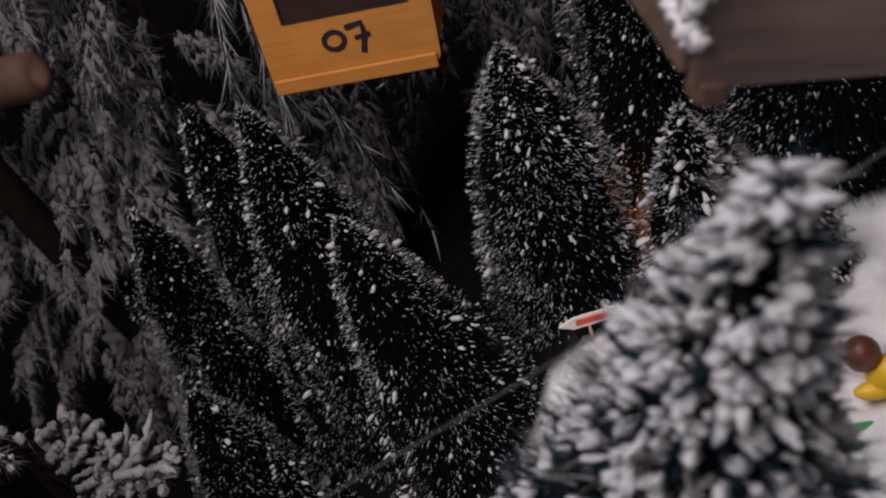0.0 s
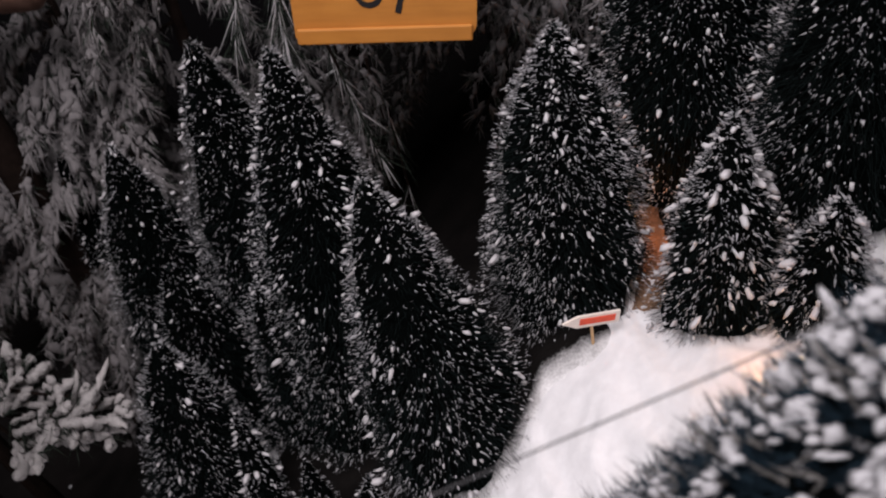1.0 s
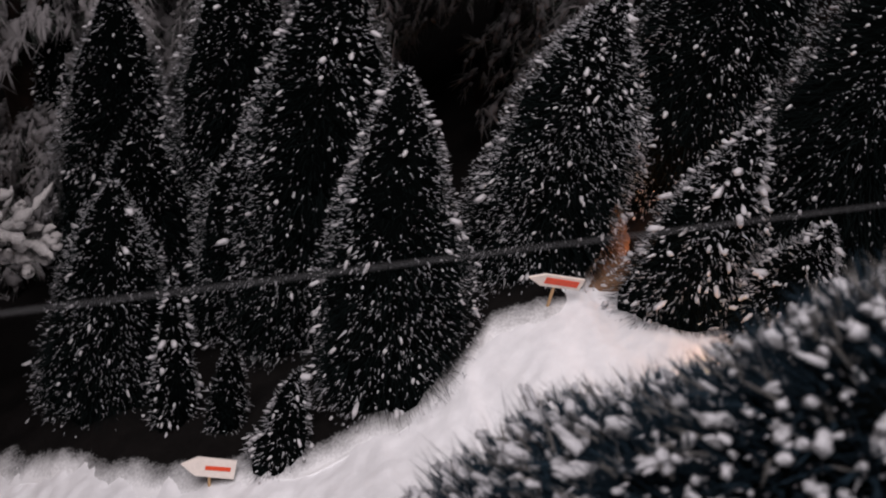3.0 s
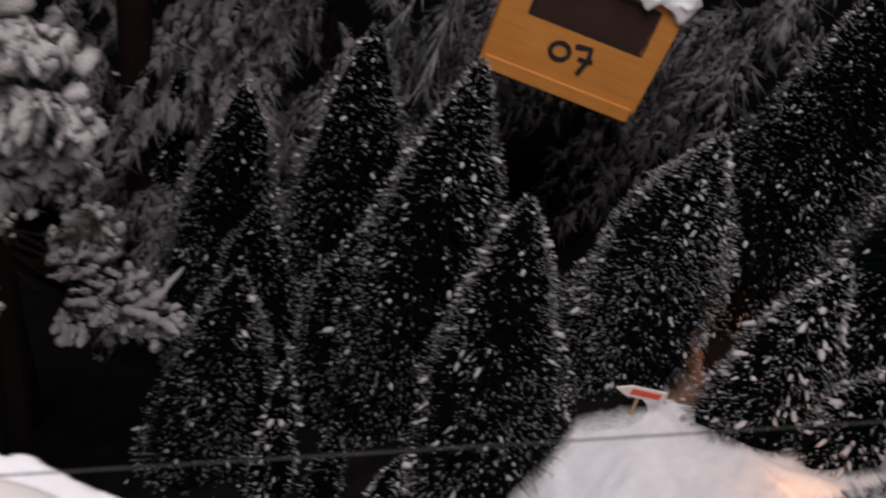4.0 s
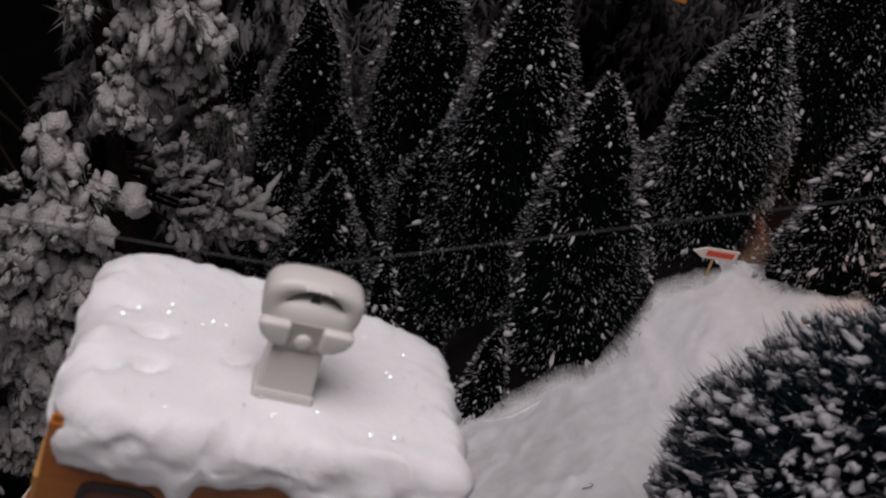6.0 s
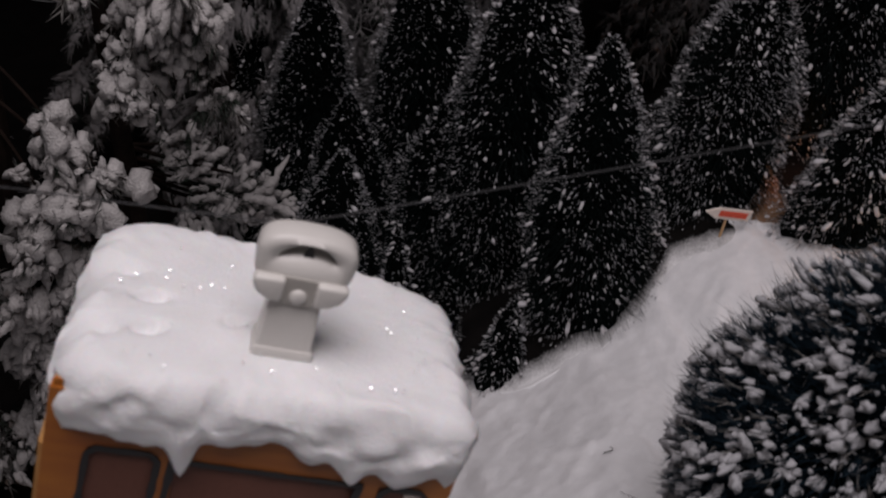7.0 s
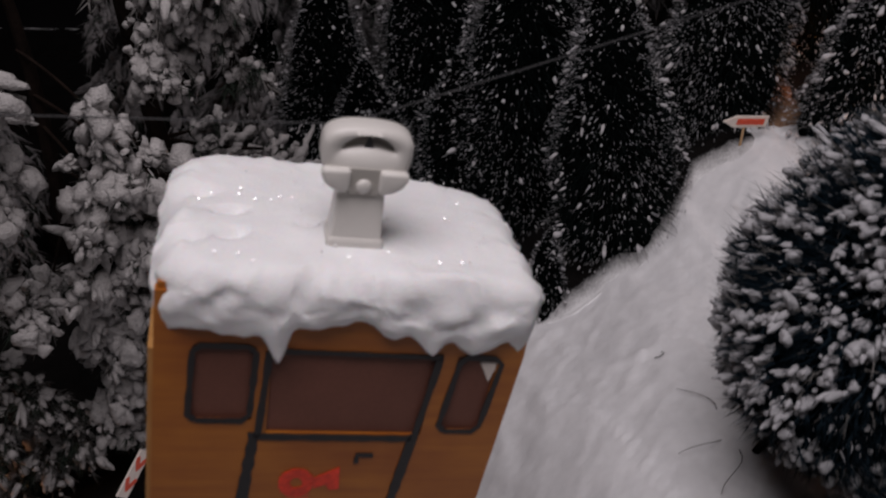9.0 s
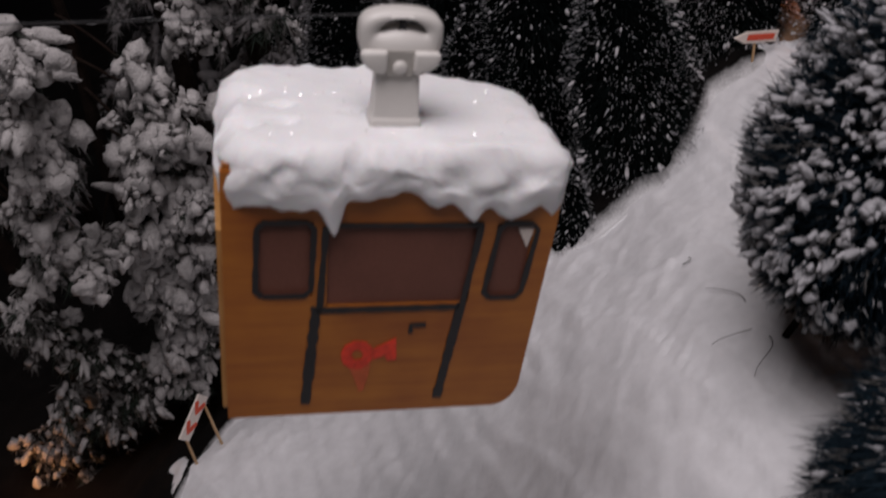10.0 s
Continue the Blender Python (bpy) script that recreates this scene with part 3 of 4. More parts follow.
def flocked_branch(rng, start, way, long, droop, thick=0.0042, dense=1.0):
    """Fingers of flock, needles and the twigs of one branch: (places, dirs, widths, lengths), twig lines."""
    way = np.array(way, float)
    way /= np.linalg.norm(way)
    side = np.cross(way, (0, 0, 1.0))
    side /= np.linalg.norm(side) + 1e-9
    lines = [(spine(start, way, long, droop, 14), 1.0)]
    main = lines[0][0]
    for k in range(3, 13):
        for sgn in (-1, 1):
            if rng.uniform() < 0.85:
                l = long * (0.42 * (1 - k / 15)) * rng.uniform(0.6, 1.2)
                w = way * 0.7 + side * sgn * rng.uniform(0.6, 1.0) + np.array((0, 0, rng.uniform(-0.25, 0.2)))
                lines.append((spine(main[k], w / np.linalg.norm(w), l, droop * 0.9, 7), 0.75))
    places, dirs, wide, long_ = [], [], [], []
    for pts, size in lines:
        steps = np.diff(pts, axis=0)
        total = np.linalg.norm(steps, axis=1).sum()
        count = max(3, int(total / 0.0075 * dense))
        t = rng.uniform(0.08, 1, count) * (len(pts) - 1.001)
        i = t.astype(int)
        p = pts[i] + steps[i] * (t - i)[:, None]
        ahead = steps[i] / np.linalg.norm(steps[i], axis=1, keepdims=True)
        d = ahead * 0.8 + rng.normal(0, 0.5, (count, 3)) + np.array((0, 0, -0.3))
        places.append(p), dirs.append(d)
        girth = np.clip(np.exp(rng.normal(-0.15, 0.38, count)), 0.35, 1.9) * thick * size
        wide.append(girth)
        long_.append(rng.uniform(1.8, 3.6, count) * girth)
    return np.concatenate(places), np.concatenate(dirs), np.concatenate(wide), np.concatenate(long_), lines


def tube(points, r0, r1, sides=6):
    pts = np.array(points, float)
    v, f = [], []
    for i, p in enumerate(pts):
        d = pts[min(i + 1, len(pts) - 1)] - pts[max(i - 1, 0)]
        a, b, _ = frames_from(d[None])
        r = r0 + (r1 - r0) * i / (len(pts) - 1)
        for k in range(sides):
            w = 2 * math.pi * k / sides
            v.append(p + r * (math.cos(w) * a[0] + math.sin(w) * b[0]))
    for i in range(len(pts) - 1):
        for k in range(sides):
            p, q, j = i * sides, (i + 1) * sides, (k + 1) % sides
            f += [(p + k, p + j, q + j), (p + k, q + j, q + k)]
    return np.array(v), np.array(f)


def flocked_fir(label, foot, top, branches, seed, thick=0.0042, dense=1.0, flock=FIR_FLOCK, trunk_r=0.012):
    """branches: (height share, azimuth degrees, length, droop)."""
    rng = np.random.default_rng(seed)
    foot, top = np.array(foot, float), np.array(top, float)
    root = thing("flocked_fir", label, "tree", Matrix.Translation(foot), "snow-laden firs")
    line = [(top - foot) * t + np.array((0.004 * math.sin(9 * t), 0.004 * math.cos(7 * t), 0)) for t in np.linspace(0, 1, 14)]
    line[0] = line[0] - np.array((0, 0, 0.03))
    part_np("trunk", *tube(line, trunk_r, 0.004, 8), BARK, root, "dark brown trunk")
    for share, azimuth, long, droop in branches:
        w = math.radians(azimuth)
        p, d, wide, lon, lines = flocked_branch(rng, (top - foot) * share, (math.cos(w), math.sin(w), 0.12), long, droop, thick, dense)
        holder_v, holder_f = tube(lines[0][0], 0.0028, 0.0012, 5)
        branch = part_np("branch", holder_v, holder_f, BARK, root)
        v, f = scatter_mixed(CRUMBS + KNOTS, p, d + np.array((0, 0, -0.6)), wide * rng.uniform(0.5, 1.0, len(p)), wide * rng.uniform(1.6, 4.0, len(p)), rng)
        part_np("flock", v, f, flock, branch, "grey flock clumps, darkened as in dim light", True, "stuff")
        n = int(len(p) * 2.2)
        pick = rng.integers(0, len(p), n)
        nd = d[pick] * 0.6 + rng.normal(0, 0.5, (n, 3)) + np.array((0, 0, -0.45))
        v, f = scatter(*SPIKE, p[pick], nd, np.full(n, 0.0008), rng.uniform(0.012, 0.026, n), rng)
        part_np("needles", v, f, FIR_NEEDLE, branch, "dark green needles under the flock", kind="stuff")
        n = int(len(p) * 3.0)
        pick = rng.integers(0, len(p), n)
        nd = d[pick] + rng.normal(0, 0.45, (n, 3)) + np.array((0, 0, -0.5))
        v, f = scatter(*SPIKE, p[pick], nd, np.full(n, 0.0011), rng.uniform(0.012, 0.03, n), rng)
        part_np("frosted_needles", v, f, DIMMED_FLOCK, branch, "frosted needles, darkened as in dim light", kind="stuff")
    return root


def whorls(rng, n, low, high, azimuth, spread, long, droop=(0.35, 0.7)):
    return [(low + (high - low) * (i + rng.uniform(0, 0.8)) / n, azimuth + rng.uniform(-spread, spread),
             rng.uniform(*long) * (1 - 0.35 * i / n), rng.uniform(*droop)) for i in range(n)]


lot = random.Random(5)


def bent_fingers(rng, starts, dirs, longs, thick):
    """Long rounded fingers of flock that bend a little, each with knobbly sides."""
    vs, fs, base = [], [], 0
    for p0, d, l in zip(starts, dirs, longs):
        d = d / np.linalg.norm(d)
        curl = rng.normal(0, 0.28, 3)
        t = np.linspace(0, 1, 12)
        p = p0 + d * (l * t)[:, None] + curl * (l * t ** 2)[:, None] + rng.normal(0, 0.0006, (12, 3))
        v, f = tube(p, 1, 1, 8)
        girth = thick * rng.uniform(0.6, 1.2) * (0.75 + 0.35 * t) * (1 + 0.16 * np.sin(np.arange(12) * 1.7 + rng.uniform(0, 6)) + rng.normal(0, 0.1, 12))
        girth[-2:] *= (0.8, 0.2)
        girth[0] *= 0.3
        centre = np.repeat(p, 8, 0)
        v = centre + (v - centre) * np.repeat(girth, 8)[:, None] * (1 + rng.normal(0, 0.1, len(v)))[:, None]
        vs.append(v), fs.append(f + base)
        base += len(v)
    return np.concatenate(vs), np.concatenate(fs)


def fir_trunk(root, foot, top, r0=0.013):
    line = [(top - foot) * t + np.array((0.004 * math.sin(9 * t), 0.004 * math.cos(7 * t), 0)) for t in np.linspace(0, 1, 14)]
    line[0] = line[0] - np.array((0, 0, 0.03))
    part_np("trunk", *tube(line, r0, 0.004, 8), BARK, root, "dark brown trunk")


def limb_to(foot, top, target, above=0.05):
    """A branch that leaves the trunk a little above its target and sags out to it."""
    share = min(0.97, max(0.03, (target[2] + above - foot[2]) / (top - foot)[2]))
    start = (top - foot) * share
    t = np.linspace(0, 1, 8)[:, None]
    return start + (target - foot - start) * t + np.array((0, 0, 0.12 * above)) * np.sin(math.pi * t)


def draped_fir(label, foot, top, boughs, seed, lump=0.005, twigs=40, flock=FIR_FLOCK, facing=(0.25, -0.8)):
    """A fir whose boughs are masses of hanging twigs, each twig laden with lumps of flock. boughs: (x, y, z, radius, share of flock)."""
    rng = np.random.default_rng(seed)
    foot, top = np.array(foot, float), np.array(top, float)
    root = thing("flocked_fir", label, "tree", Matrix.Translation(foot), "snow-laden firs")
    fir_trunk(root, foot, top)
    for x, y, z, radius, load in boughs:
        target = np.array((x, y + radius * 0.5, z))
        limb = limb_to(foot, top, target)
        branch = part_np("branch", *tube(limb, 0.0020, 0.0011, 5), BARK, root)
        n = int(twigs * (radius / 0.045) ** 1.6)
        out = rng.normal(0, 0.7, (n, 3)) + np.array((facing[0], facing[1], -0.15))
        out /= np.linalg.norm(out, axis=1, keepdims=True)
        start = target - foot + out * radius * rng.uniform(0.0, 0.45, n)[:, None] + np.array((0, 0, 0.3 * radius))
        long = radius * rng.uniform(0.5, 1.05, n)
        places, dirs, wide, lon, steps = [], [], [], [], []
        tw_v, tw_f, base = [], [], 0
        for p0, d, l in zip(start, out, long):
            t = np.linspace(0, 1, 7)
            line = p0 + d * (l * t)[:, None] - np.array((0, 0, 0.62)) * (l * t ** 2)[:, None]
            v, f = tube(line, 0.0011, 0.0007, 4)
            tw_v.append(v), tw_f.append(f + base)
            base += len(v)
            k = max(2, int(l / lump * 1.25 * load))
            u = np.sort(rng.uniform(0.25, 1.0, k)) * 5.99
            i = u.astype(int)
            step = np.diff(line, axis=0)
            p = line[i] + step[i] * (u - i)[:, None]
            ahead = step[i] / np.linalg.norm(step[i], axis=1, keepdims=True)
            g = lump * min(1.0, 0.5 + 0.8 * load) * np.clip(np.exp(rng.normal(-0.2, 0.5, k)), 0.35, 2.0)
            places.append(p + np.array((0, 0, 0.45)) * g[:, None] + rng.normal(0, 0.0022, (k, 3)))
            dirs.append(ahead + rng.normal(0, 0.4, (k, 3)) + np.array((0, 0, -0.35)))
            wide.append(g * rng.uniform(0.7, 1.15, k)), lon.append(g * rng.uniform(1.5, 2.8, k))
            m = 22
            u = rng.uniform(0.1, 1.0, m) * 5.99
            i = u.astype(int)
            steps.append((line[i], step[i] / np.linalg.norm(step[i], axis=1, keepdims=True)))
        part_np("twig_mass", np.concatenate(tw_v), np.concatenate(tw_f), BARK, branch, "thin dark twigs", kind="stuff")
        v, f = scatter_mixed(CRUMBS + KNOTS[:5], np.concatenate(places), np.concatenate(dirs), np.concatenate(wide), np.concatenate(lon), rng)
        part_np("flock", v, f, flock, branch, "thick lumps of white flock", True, "stuff")
        q, a = np.concatenate([c[0] for c in steps]), np.concatenate([c[1] for c in steps])
        nd = a * 0.7 + rng.normal(0, 0.45, (len(q), 3)) + np.array((0, 0, -0.25))
        half = len(q) // 3
        v, f = scatter(*SPIKE, q[:half], nd[:half], np.full(half, 0.0009), rng.uniform(0.010, 0.022, half), rng)
        part_np("needles", v, f, FIR_NEEDLE, branch, "dark green needles under the flock", kind="stuff")
        v, f = scatter(*SPIKE, q[half:], nd[half:], np.full(len(q) - half, 0.0010), rng.uniform(0.008, 0.017, len(q) - half), rng)
        part_np("frosted_needles", v, f, DUSTED, branch, "grey dusted needles", kind="stuff")
    return root


def fronded_fir(label, foot, top, sprays, seed, thick=0.0044):
    """A low fir whose flat sprays are fans of long flocked fingers. sprays: (x, y, z, azimuth, lift)."""
    rng = np.random.default_rng(seed)
    foot, top = np.array(foot, float), np.array(top, float)
    root = thing("flocked_fir", label, "tree", Matrix.Translation(foot), "snow-laden firs")
    fir_trunk(root, foot, top)
    for x, y, z, azimuth, lift in sprays:
        target = np.array((x, y, z))
        branch = part_np("branch", *tube(limb_to(foot, top, target, -0.03), 0.003, 0.0013, 5), BARK, root)
        w = radians(azimuth)
        ahead = np.array((math.cos(w), math.sin(w), lift))
        side = np.array((-math.sin(w), math.cos(w), 0.0))
        n = 10
        fan = rng.uniform(-1.25, 1.25, n)
        dirs = ahead * np.cos(fan)[:, None] + side * np.sin(fan)[:, None] + np.array((0, 0, 1.0)) * rng.normal(0.0, 0.22, n)[:, None]
        starts = target - foot + rng.normal(0, 0.009, (n, 3)) * (1, 1, 0.6) - ahead * rng.uniform(0, 0.03, n)[:, None]
        v, f = bent_fingers(rng, starts, dirs, rng.uniform(0.018, 0.038, n), thick)
        part_np("flock", v, f, FIR_FLOCK, branch, "finger-like fronds of white flock", True, "stuff")
        m = 60
        v, f = scatter(*SPIKE, starts[rng.integers(0, n, m)], dirs[rng.integers(0, n, m)] + rng.normal(0, 0.4, (m, 3)) + np.array((0, 0, -0.3)), np.full(m, 0.0009), rng.uniform(0.014, 0.03, m), rng)
        part_np("needles", v, f, FIR_NEEDLE, branch, "dark green needles under the flock", kind="stuff")
    return root


draped_fir("big fir with cascading boughs under thick white flock", (-0.62, 0.46, float(hill(-0.62, 0.46))), (-0.60, 0.46, 0.80), [
    (-0.578, 0.42, 0.606, 0.0357, 0.85), (-0.563, 0.41, 0.536, 0.0357, 0.85), (-0.543, 0.4, 0.476, 0.0321, 0.85), (-0.533, 0.39, 0.421, 0.0321, 0.85), (-0.515, 0.38, 0.381, 0.0243, 0.935),
    (-0.496, 0.385, 0.361, 0.0157, 1.02), (-0.545, 0.385, 0.351, 0.0378, 1), (-0.565, 0.375, 0.301, 0.0336, 1), (-0.512, 0.4, 0.321, 0.0252, 0.6),
    (-0.608, 0.4, 0.366, 0.0214, 0.3825), (-0.495, 0.4, 0.281, 0.0218, 0.25)], 31, 0.0045)
fronded_fir("low fir with finger-like flocked fronds", (-0.67, 0.56, float(hill(-0.67, 0.56))), (-0.67, 0.56, 0.24), [
    (-0.54, 0.50, 0.095, 0, 0.1), (-0.512, 0.505, 0.098, 20, 0.15), (-0.49, 0.512, 0.098, 10, 0.1), (-0.498, 0.507, 0.08, -15, -0.1), (-0.507, 0.51, 0.125, 40, 0.6),
    (-0.55, 0.485, 0.075, -20, 0.0), (-0.58, 0.53, 0.11, 40, 0.5), (-0.60, 0.55, 0.125, 120, 0.4), (-0.575, 0.55, 0.10, 60, 0.4)], 32)
draped_fir("tall slim fir heavy with white flock at the piste edge", (-0.69, 0.36, float(hill(-0.69, 0.36))), (-0.66, 0.36, 0.40), [
    (-0.595, 0.32, 0.275, 0.028, 0.8), (-0.575, 0.31, 0.235, 0.036, 1.0), (-0.612, 0.305, 0.205, 0.04, 1.0), (-0.582, 0.305, 0.165, 0.038, 1.0), (-0.62, 0.30, 0.135, 0.044, 1.0),
    (-0.592, 0.305, 0.10, 0.036, 0.8), (-0.632, 0.30, 0.06, 0.044, 1.1), (-0.604, 0.305, 0.035, 0.034, 0.8), (-0.645, 0.30, 0.0, 0.04, 1.0), (-0.622, 0.30, -0.03, 0.034, 0.7),
    (-0.668, 0.295, -0.06, 0.036, 0.7), (-0.645, 0.285, -0.085, 0.026, 0.5), (-0.69, 0.31, 0.10, 0.034, 0.5)], 33, twigs=42)
draped_fir("fir with heavy white lumps on few long boughs", (-0.78, 0.3, float(hill(-0.78, 0.3))), (-0.76, 0.3, 0.55), [
    (-0.655, 0.25, 0.345, 0.034, 1.1), (-0.665, 0.25, 0.30, 0.036, 1.2), (-0.668, 0.245, 0.255, 0.03, 1.1), (-0.70, 0.245, 0.19, 0.03, 0.8), (-0.682, 0.24, 0.165, 0.024, 0.9),
    (-0.662, 0.235, 0.135, 0.022, 0.8), (-0.72, 0.25, 0.12, 0.03, 0.4), (-0.76, 0.25, 0.05, 0.03, 0.3), (-0.77, 0.25, -0.07, 0.03, 0.4), (-0.80, 0.26, -0.16, 0.034, 0.3), (-0.72, 0.26, -0.02, 0.04, 0.2), (-0.70, 0.265, -0.09, 0.038, 0.2), (-0.755, 0.26, 0.02, 0.036, 0.25), (-0.74, 0.26, -0.12, 0.036, 0.2), (-0.84, 0.26, -0.19, 0.034, 0.35), (-0.80, 0.25, -0.22, 0.026, 0.25)], 34)
# last row: its dim light is put into the flock's colour
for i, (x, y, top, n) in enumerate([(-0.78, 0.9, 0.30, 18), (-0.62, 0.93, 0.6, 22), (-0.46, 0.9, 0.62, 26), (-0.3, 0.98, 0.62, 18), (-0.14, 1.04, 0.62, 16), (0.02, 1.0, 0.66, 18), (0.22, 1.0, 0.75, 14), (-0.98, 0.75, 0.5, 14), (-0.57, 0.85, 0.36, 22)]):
    flocked_fir("flocked fir coloured darker for dim light, last row of the forest", (x, y, float(hill(x, y))), (x, y, top),
                whorls(lot, n, 0.25, 0.97, -90, 95, (0.12, 0.21), (0.6, 1.3)), 40 + i, *((0.0064, 0.9) if i in (0, 1, 8) else (0.0042, 1.0)), DIMMED_FLOCK)

# ---- cable cars ----


def panel_with_holes(bm, xs, zs, holes, y0, y1, shape=lambda x, z: (x, z)):
    """A board in the plane x, z from y0 (front) to y1 with rectangular openings."""
    grid = {}

    def vert(i, j, y):
        if (i, j, y) not in grid:
            x, z = shape(xs[i], zs[j])
            grid[(i, j, y)] = bm.verts.new((x, y, z))
        return grid[(i, j, y)]

    def solid(i, j):
        if not (0 <= i < len(xs) - 1 and 0 <= j < len(zs) - 1):
            return False
        x, z = (xs[i] + xs[i + 1]) / 2, (zs[j] + zs[j + 1]) / 2
        return not any(a < x < b and c < z < d for a, b, c, d in holes)

    for i in range(len(xs) - 1):
        for j in range(len(zs) - 1):
            if not solid(i, j):
                continue
            bm.faces.new([vert(i, j, y0), vert(i + 1, j, y0), vert(i + 1, j + 1, y0), vert(i, j + 1, y0)])
            bm.faces.new([vert(i, j, y1), vert(i, j + 1, y1), vert(i + 1, j + 1, y1), vert(i + 1, j, y1)])
            for di, dj, p, q in ((-1, 0, (i, j), (i, j + 1)), (1, 0, (i + 1, j), (i + 1, j + 1)), (0, -1, (i, j), (i + 1, j)), (0, 1, (i, j + 1), (i + 1, j + 1))):
                if not solid(i + di, j + dj):
                    bm.faces.new([vert(*p, y0), vert(*q, y0), vert(*q, y1), vert(*p, y1)])


def snow_roof(parent, w, d, seed, drips, high=0.013, pits=(), cut=0.0, facing=(-0.02, -0.72, 1.0)):
    """A pillow of snow that hangs over the edges of a roof in soft drips. drips: (x, length, width) along the front."""
    around, v, f = 300, [], []
    prof = [(t, 1 - 0.12 * t ** 2 - 0.5 * max(0, (t - 0.86) / 0.14) ** 2.2, 0.0) for t in np.linspace(0, 1, 20)]
    prof += [(1.0 + 0.03 * math.sin(math.pi * q), 0.38 * (1 - q) ** 2, q) for q in np.linspace(0.08, 1, 14)] + [(0.96, 0.0, 0.98), (0.91, 0.0, 0.85)]
    for i, (t, h, down) in enumerate(prof):
        for k in range(around):
            a = 2 * math.pi * k / around
            c, s = math.cos(a), math.sin(a)
            rho = (abs(c) ** 9 + abs(s) ** 9) ** (-1 / 9)
            x, y = w / 2 * rho * c * t, d / 2 * rho * s * t
            ex, ey = w / 2 * rho * c, d / 2 * rho * s
            hang = 0.012 + 0.004 * noise.noise((ex * 60, ey * 60, seed)) + 0.0025 * noise.noise((ex * 150, ey * 150, seed + 3))
            if ey < -d * 0.4:
                for dx, long, wide in drips:
                    hang += long * math.exp(-abs((ex - dx) / wide) ** 1.7)
            z = high * h - max(hang, 0.004) * down
            q = Vector((x, y, z))
            push = 0.0019 * noise.noise_vector(q * 48 + Vector((seed, 0, 0))) + 0.0009 * noise.noise_vector(q * 130) + 0.0004 * noise.noise_vector(q * 320)
            push *= 0.22 if t < 0.7 else (1.5 if t > 0.88 else 0.6)
            if t > 0.85 and down < 0.6:
                push += float(0.0022 * (t - 0.85) / 0.15) * noise.noise_vector(q * 85 + Vector((0, seed, 5)))
            if down > 0.5:
                push *= 0.5
            for px, py, deep, wide in pits:
                push.z -= deep * math.exp(-(((x - px) / (wide * 1.7)) ** 2 + ((y - py) / wide) ** 2))
            q += push
            side = max(0.0, x / (w / 2))
            if y > 0:
                q.y -= cut * side * y / (d / 2)
            q.z -= 0.25 * cut * side * (0.3 + max(0.0, y / (d / 2)))
            v.append((q.x, q.y, q.z))
    for i in range(len(prof) - 1):
        for k in range(around):
            p, q, j = i * around, (i + 1) * around, (k + 1) % around
            f += [(p + k, q + k, q + j), (p + k, q + j, p + j)]
    roof = part_np("snow_cap", v, f, ROOF_SNOW, parent, "thick white snow cap with soft drips", True)
    rng = np.random.default_rng(seed)
    n = 70
    gx, gy = rng.uniform(-0.45, 0.38, n) * w, rng.uniform(-0.44, 0.36, n) * d
    p = np.stack([gx, gy, np.full(n, high * 0.96) + 0.0012], 1)
    flake = (np.array([(-1, -1, 0), (1, -1, 0), (1, 1, 0.1), (-1, 1, 0.1), (0, 0, -0.6)], float), np.array([(0, 1, 2), (0, 2, 3), (0, 4, 1), (1, 4, 2), (2, 4, 3), (3, 4, 0)]))
    gv, gf = scatter(*flake, p, rng.normal(0, 0.2, (n, 3)) + np.array(facing), rng.uniform(0.00015, 0.00045, n), np.full(n, 0.0003), rng)
    part_np("glitter", gv, gf, GLITTER, roof, "sparkling glitter flakes", kind="stuff")
    return roof


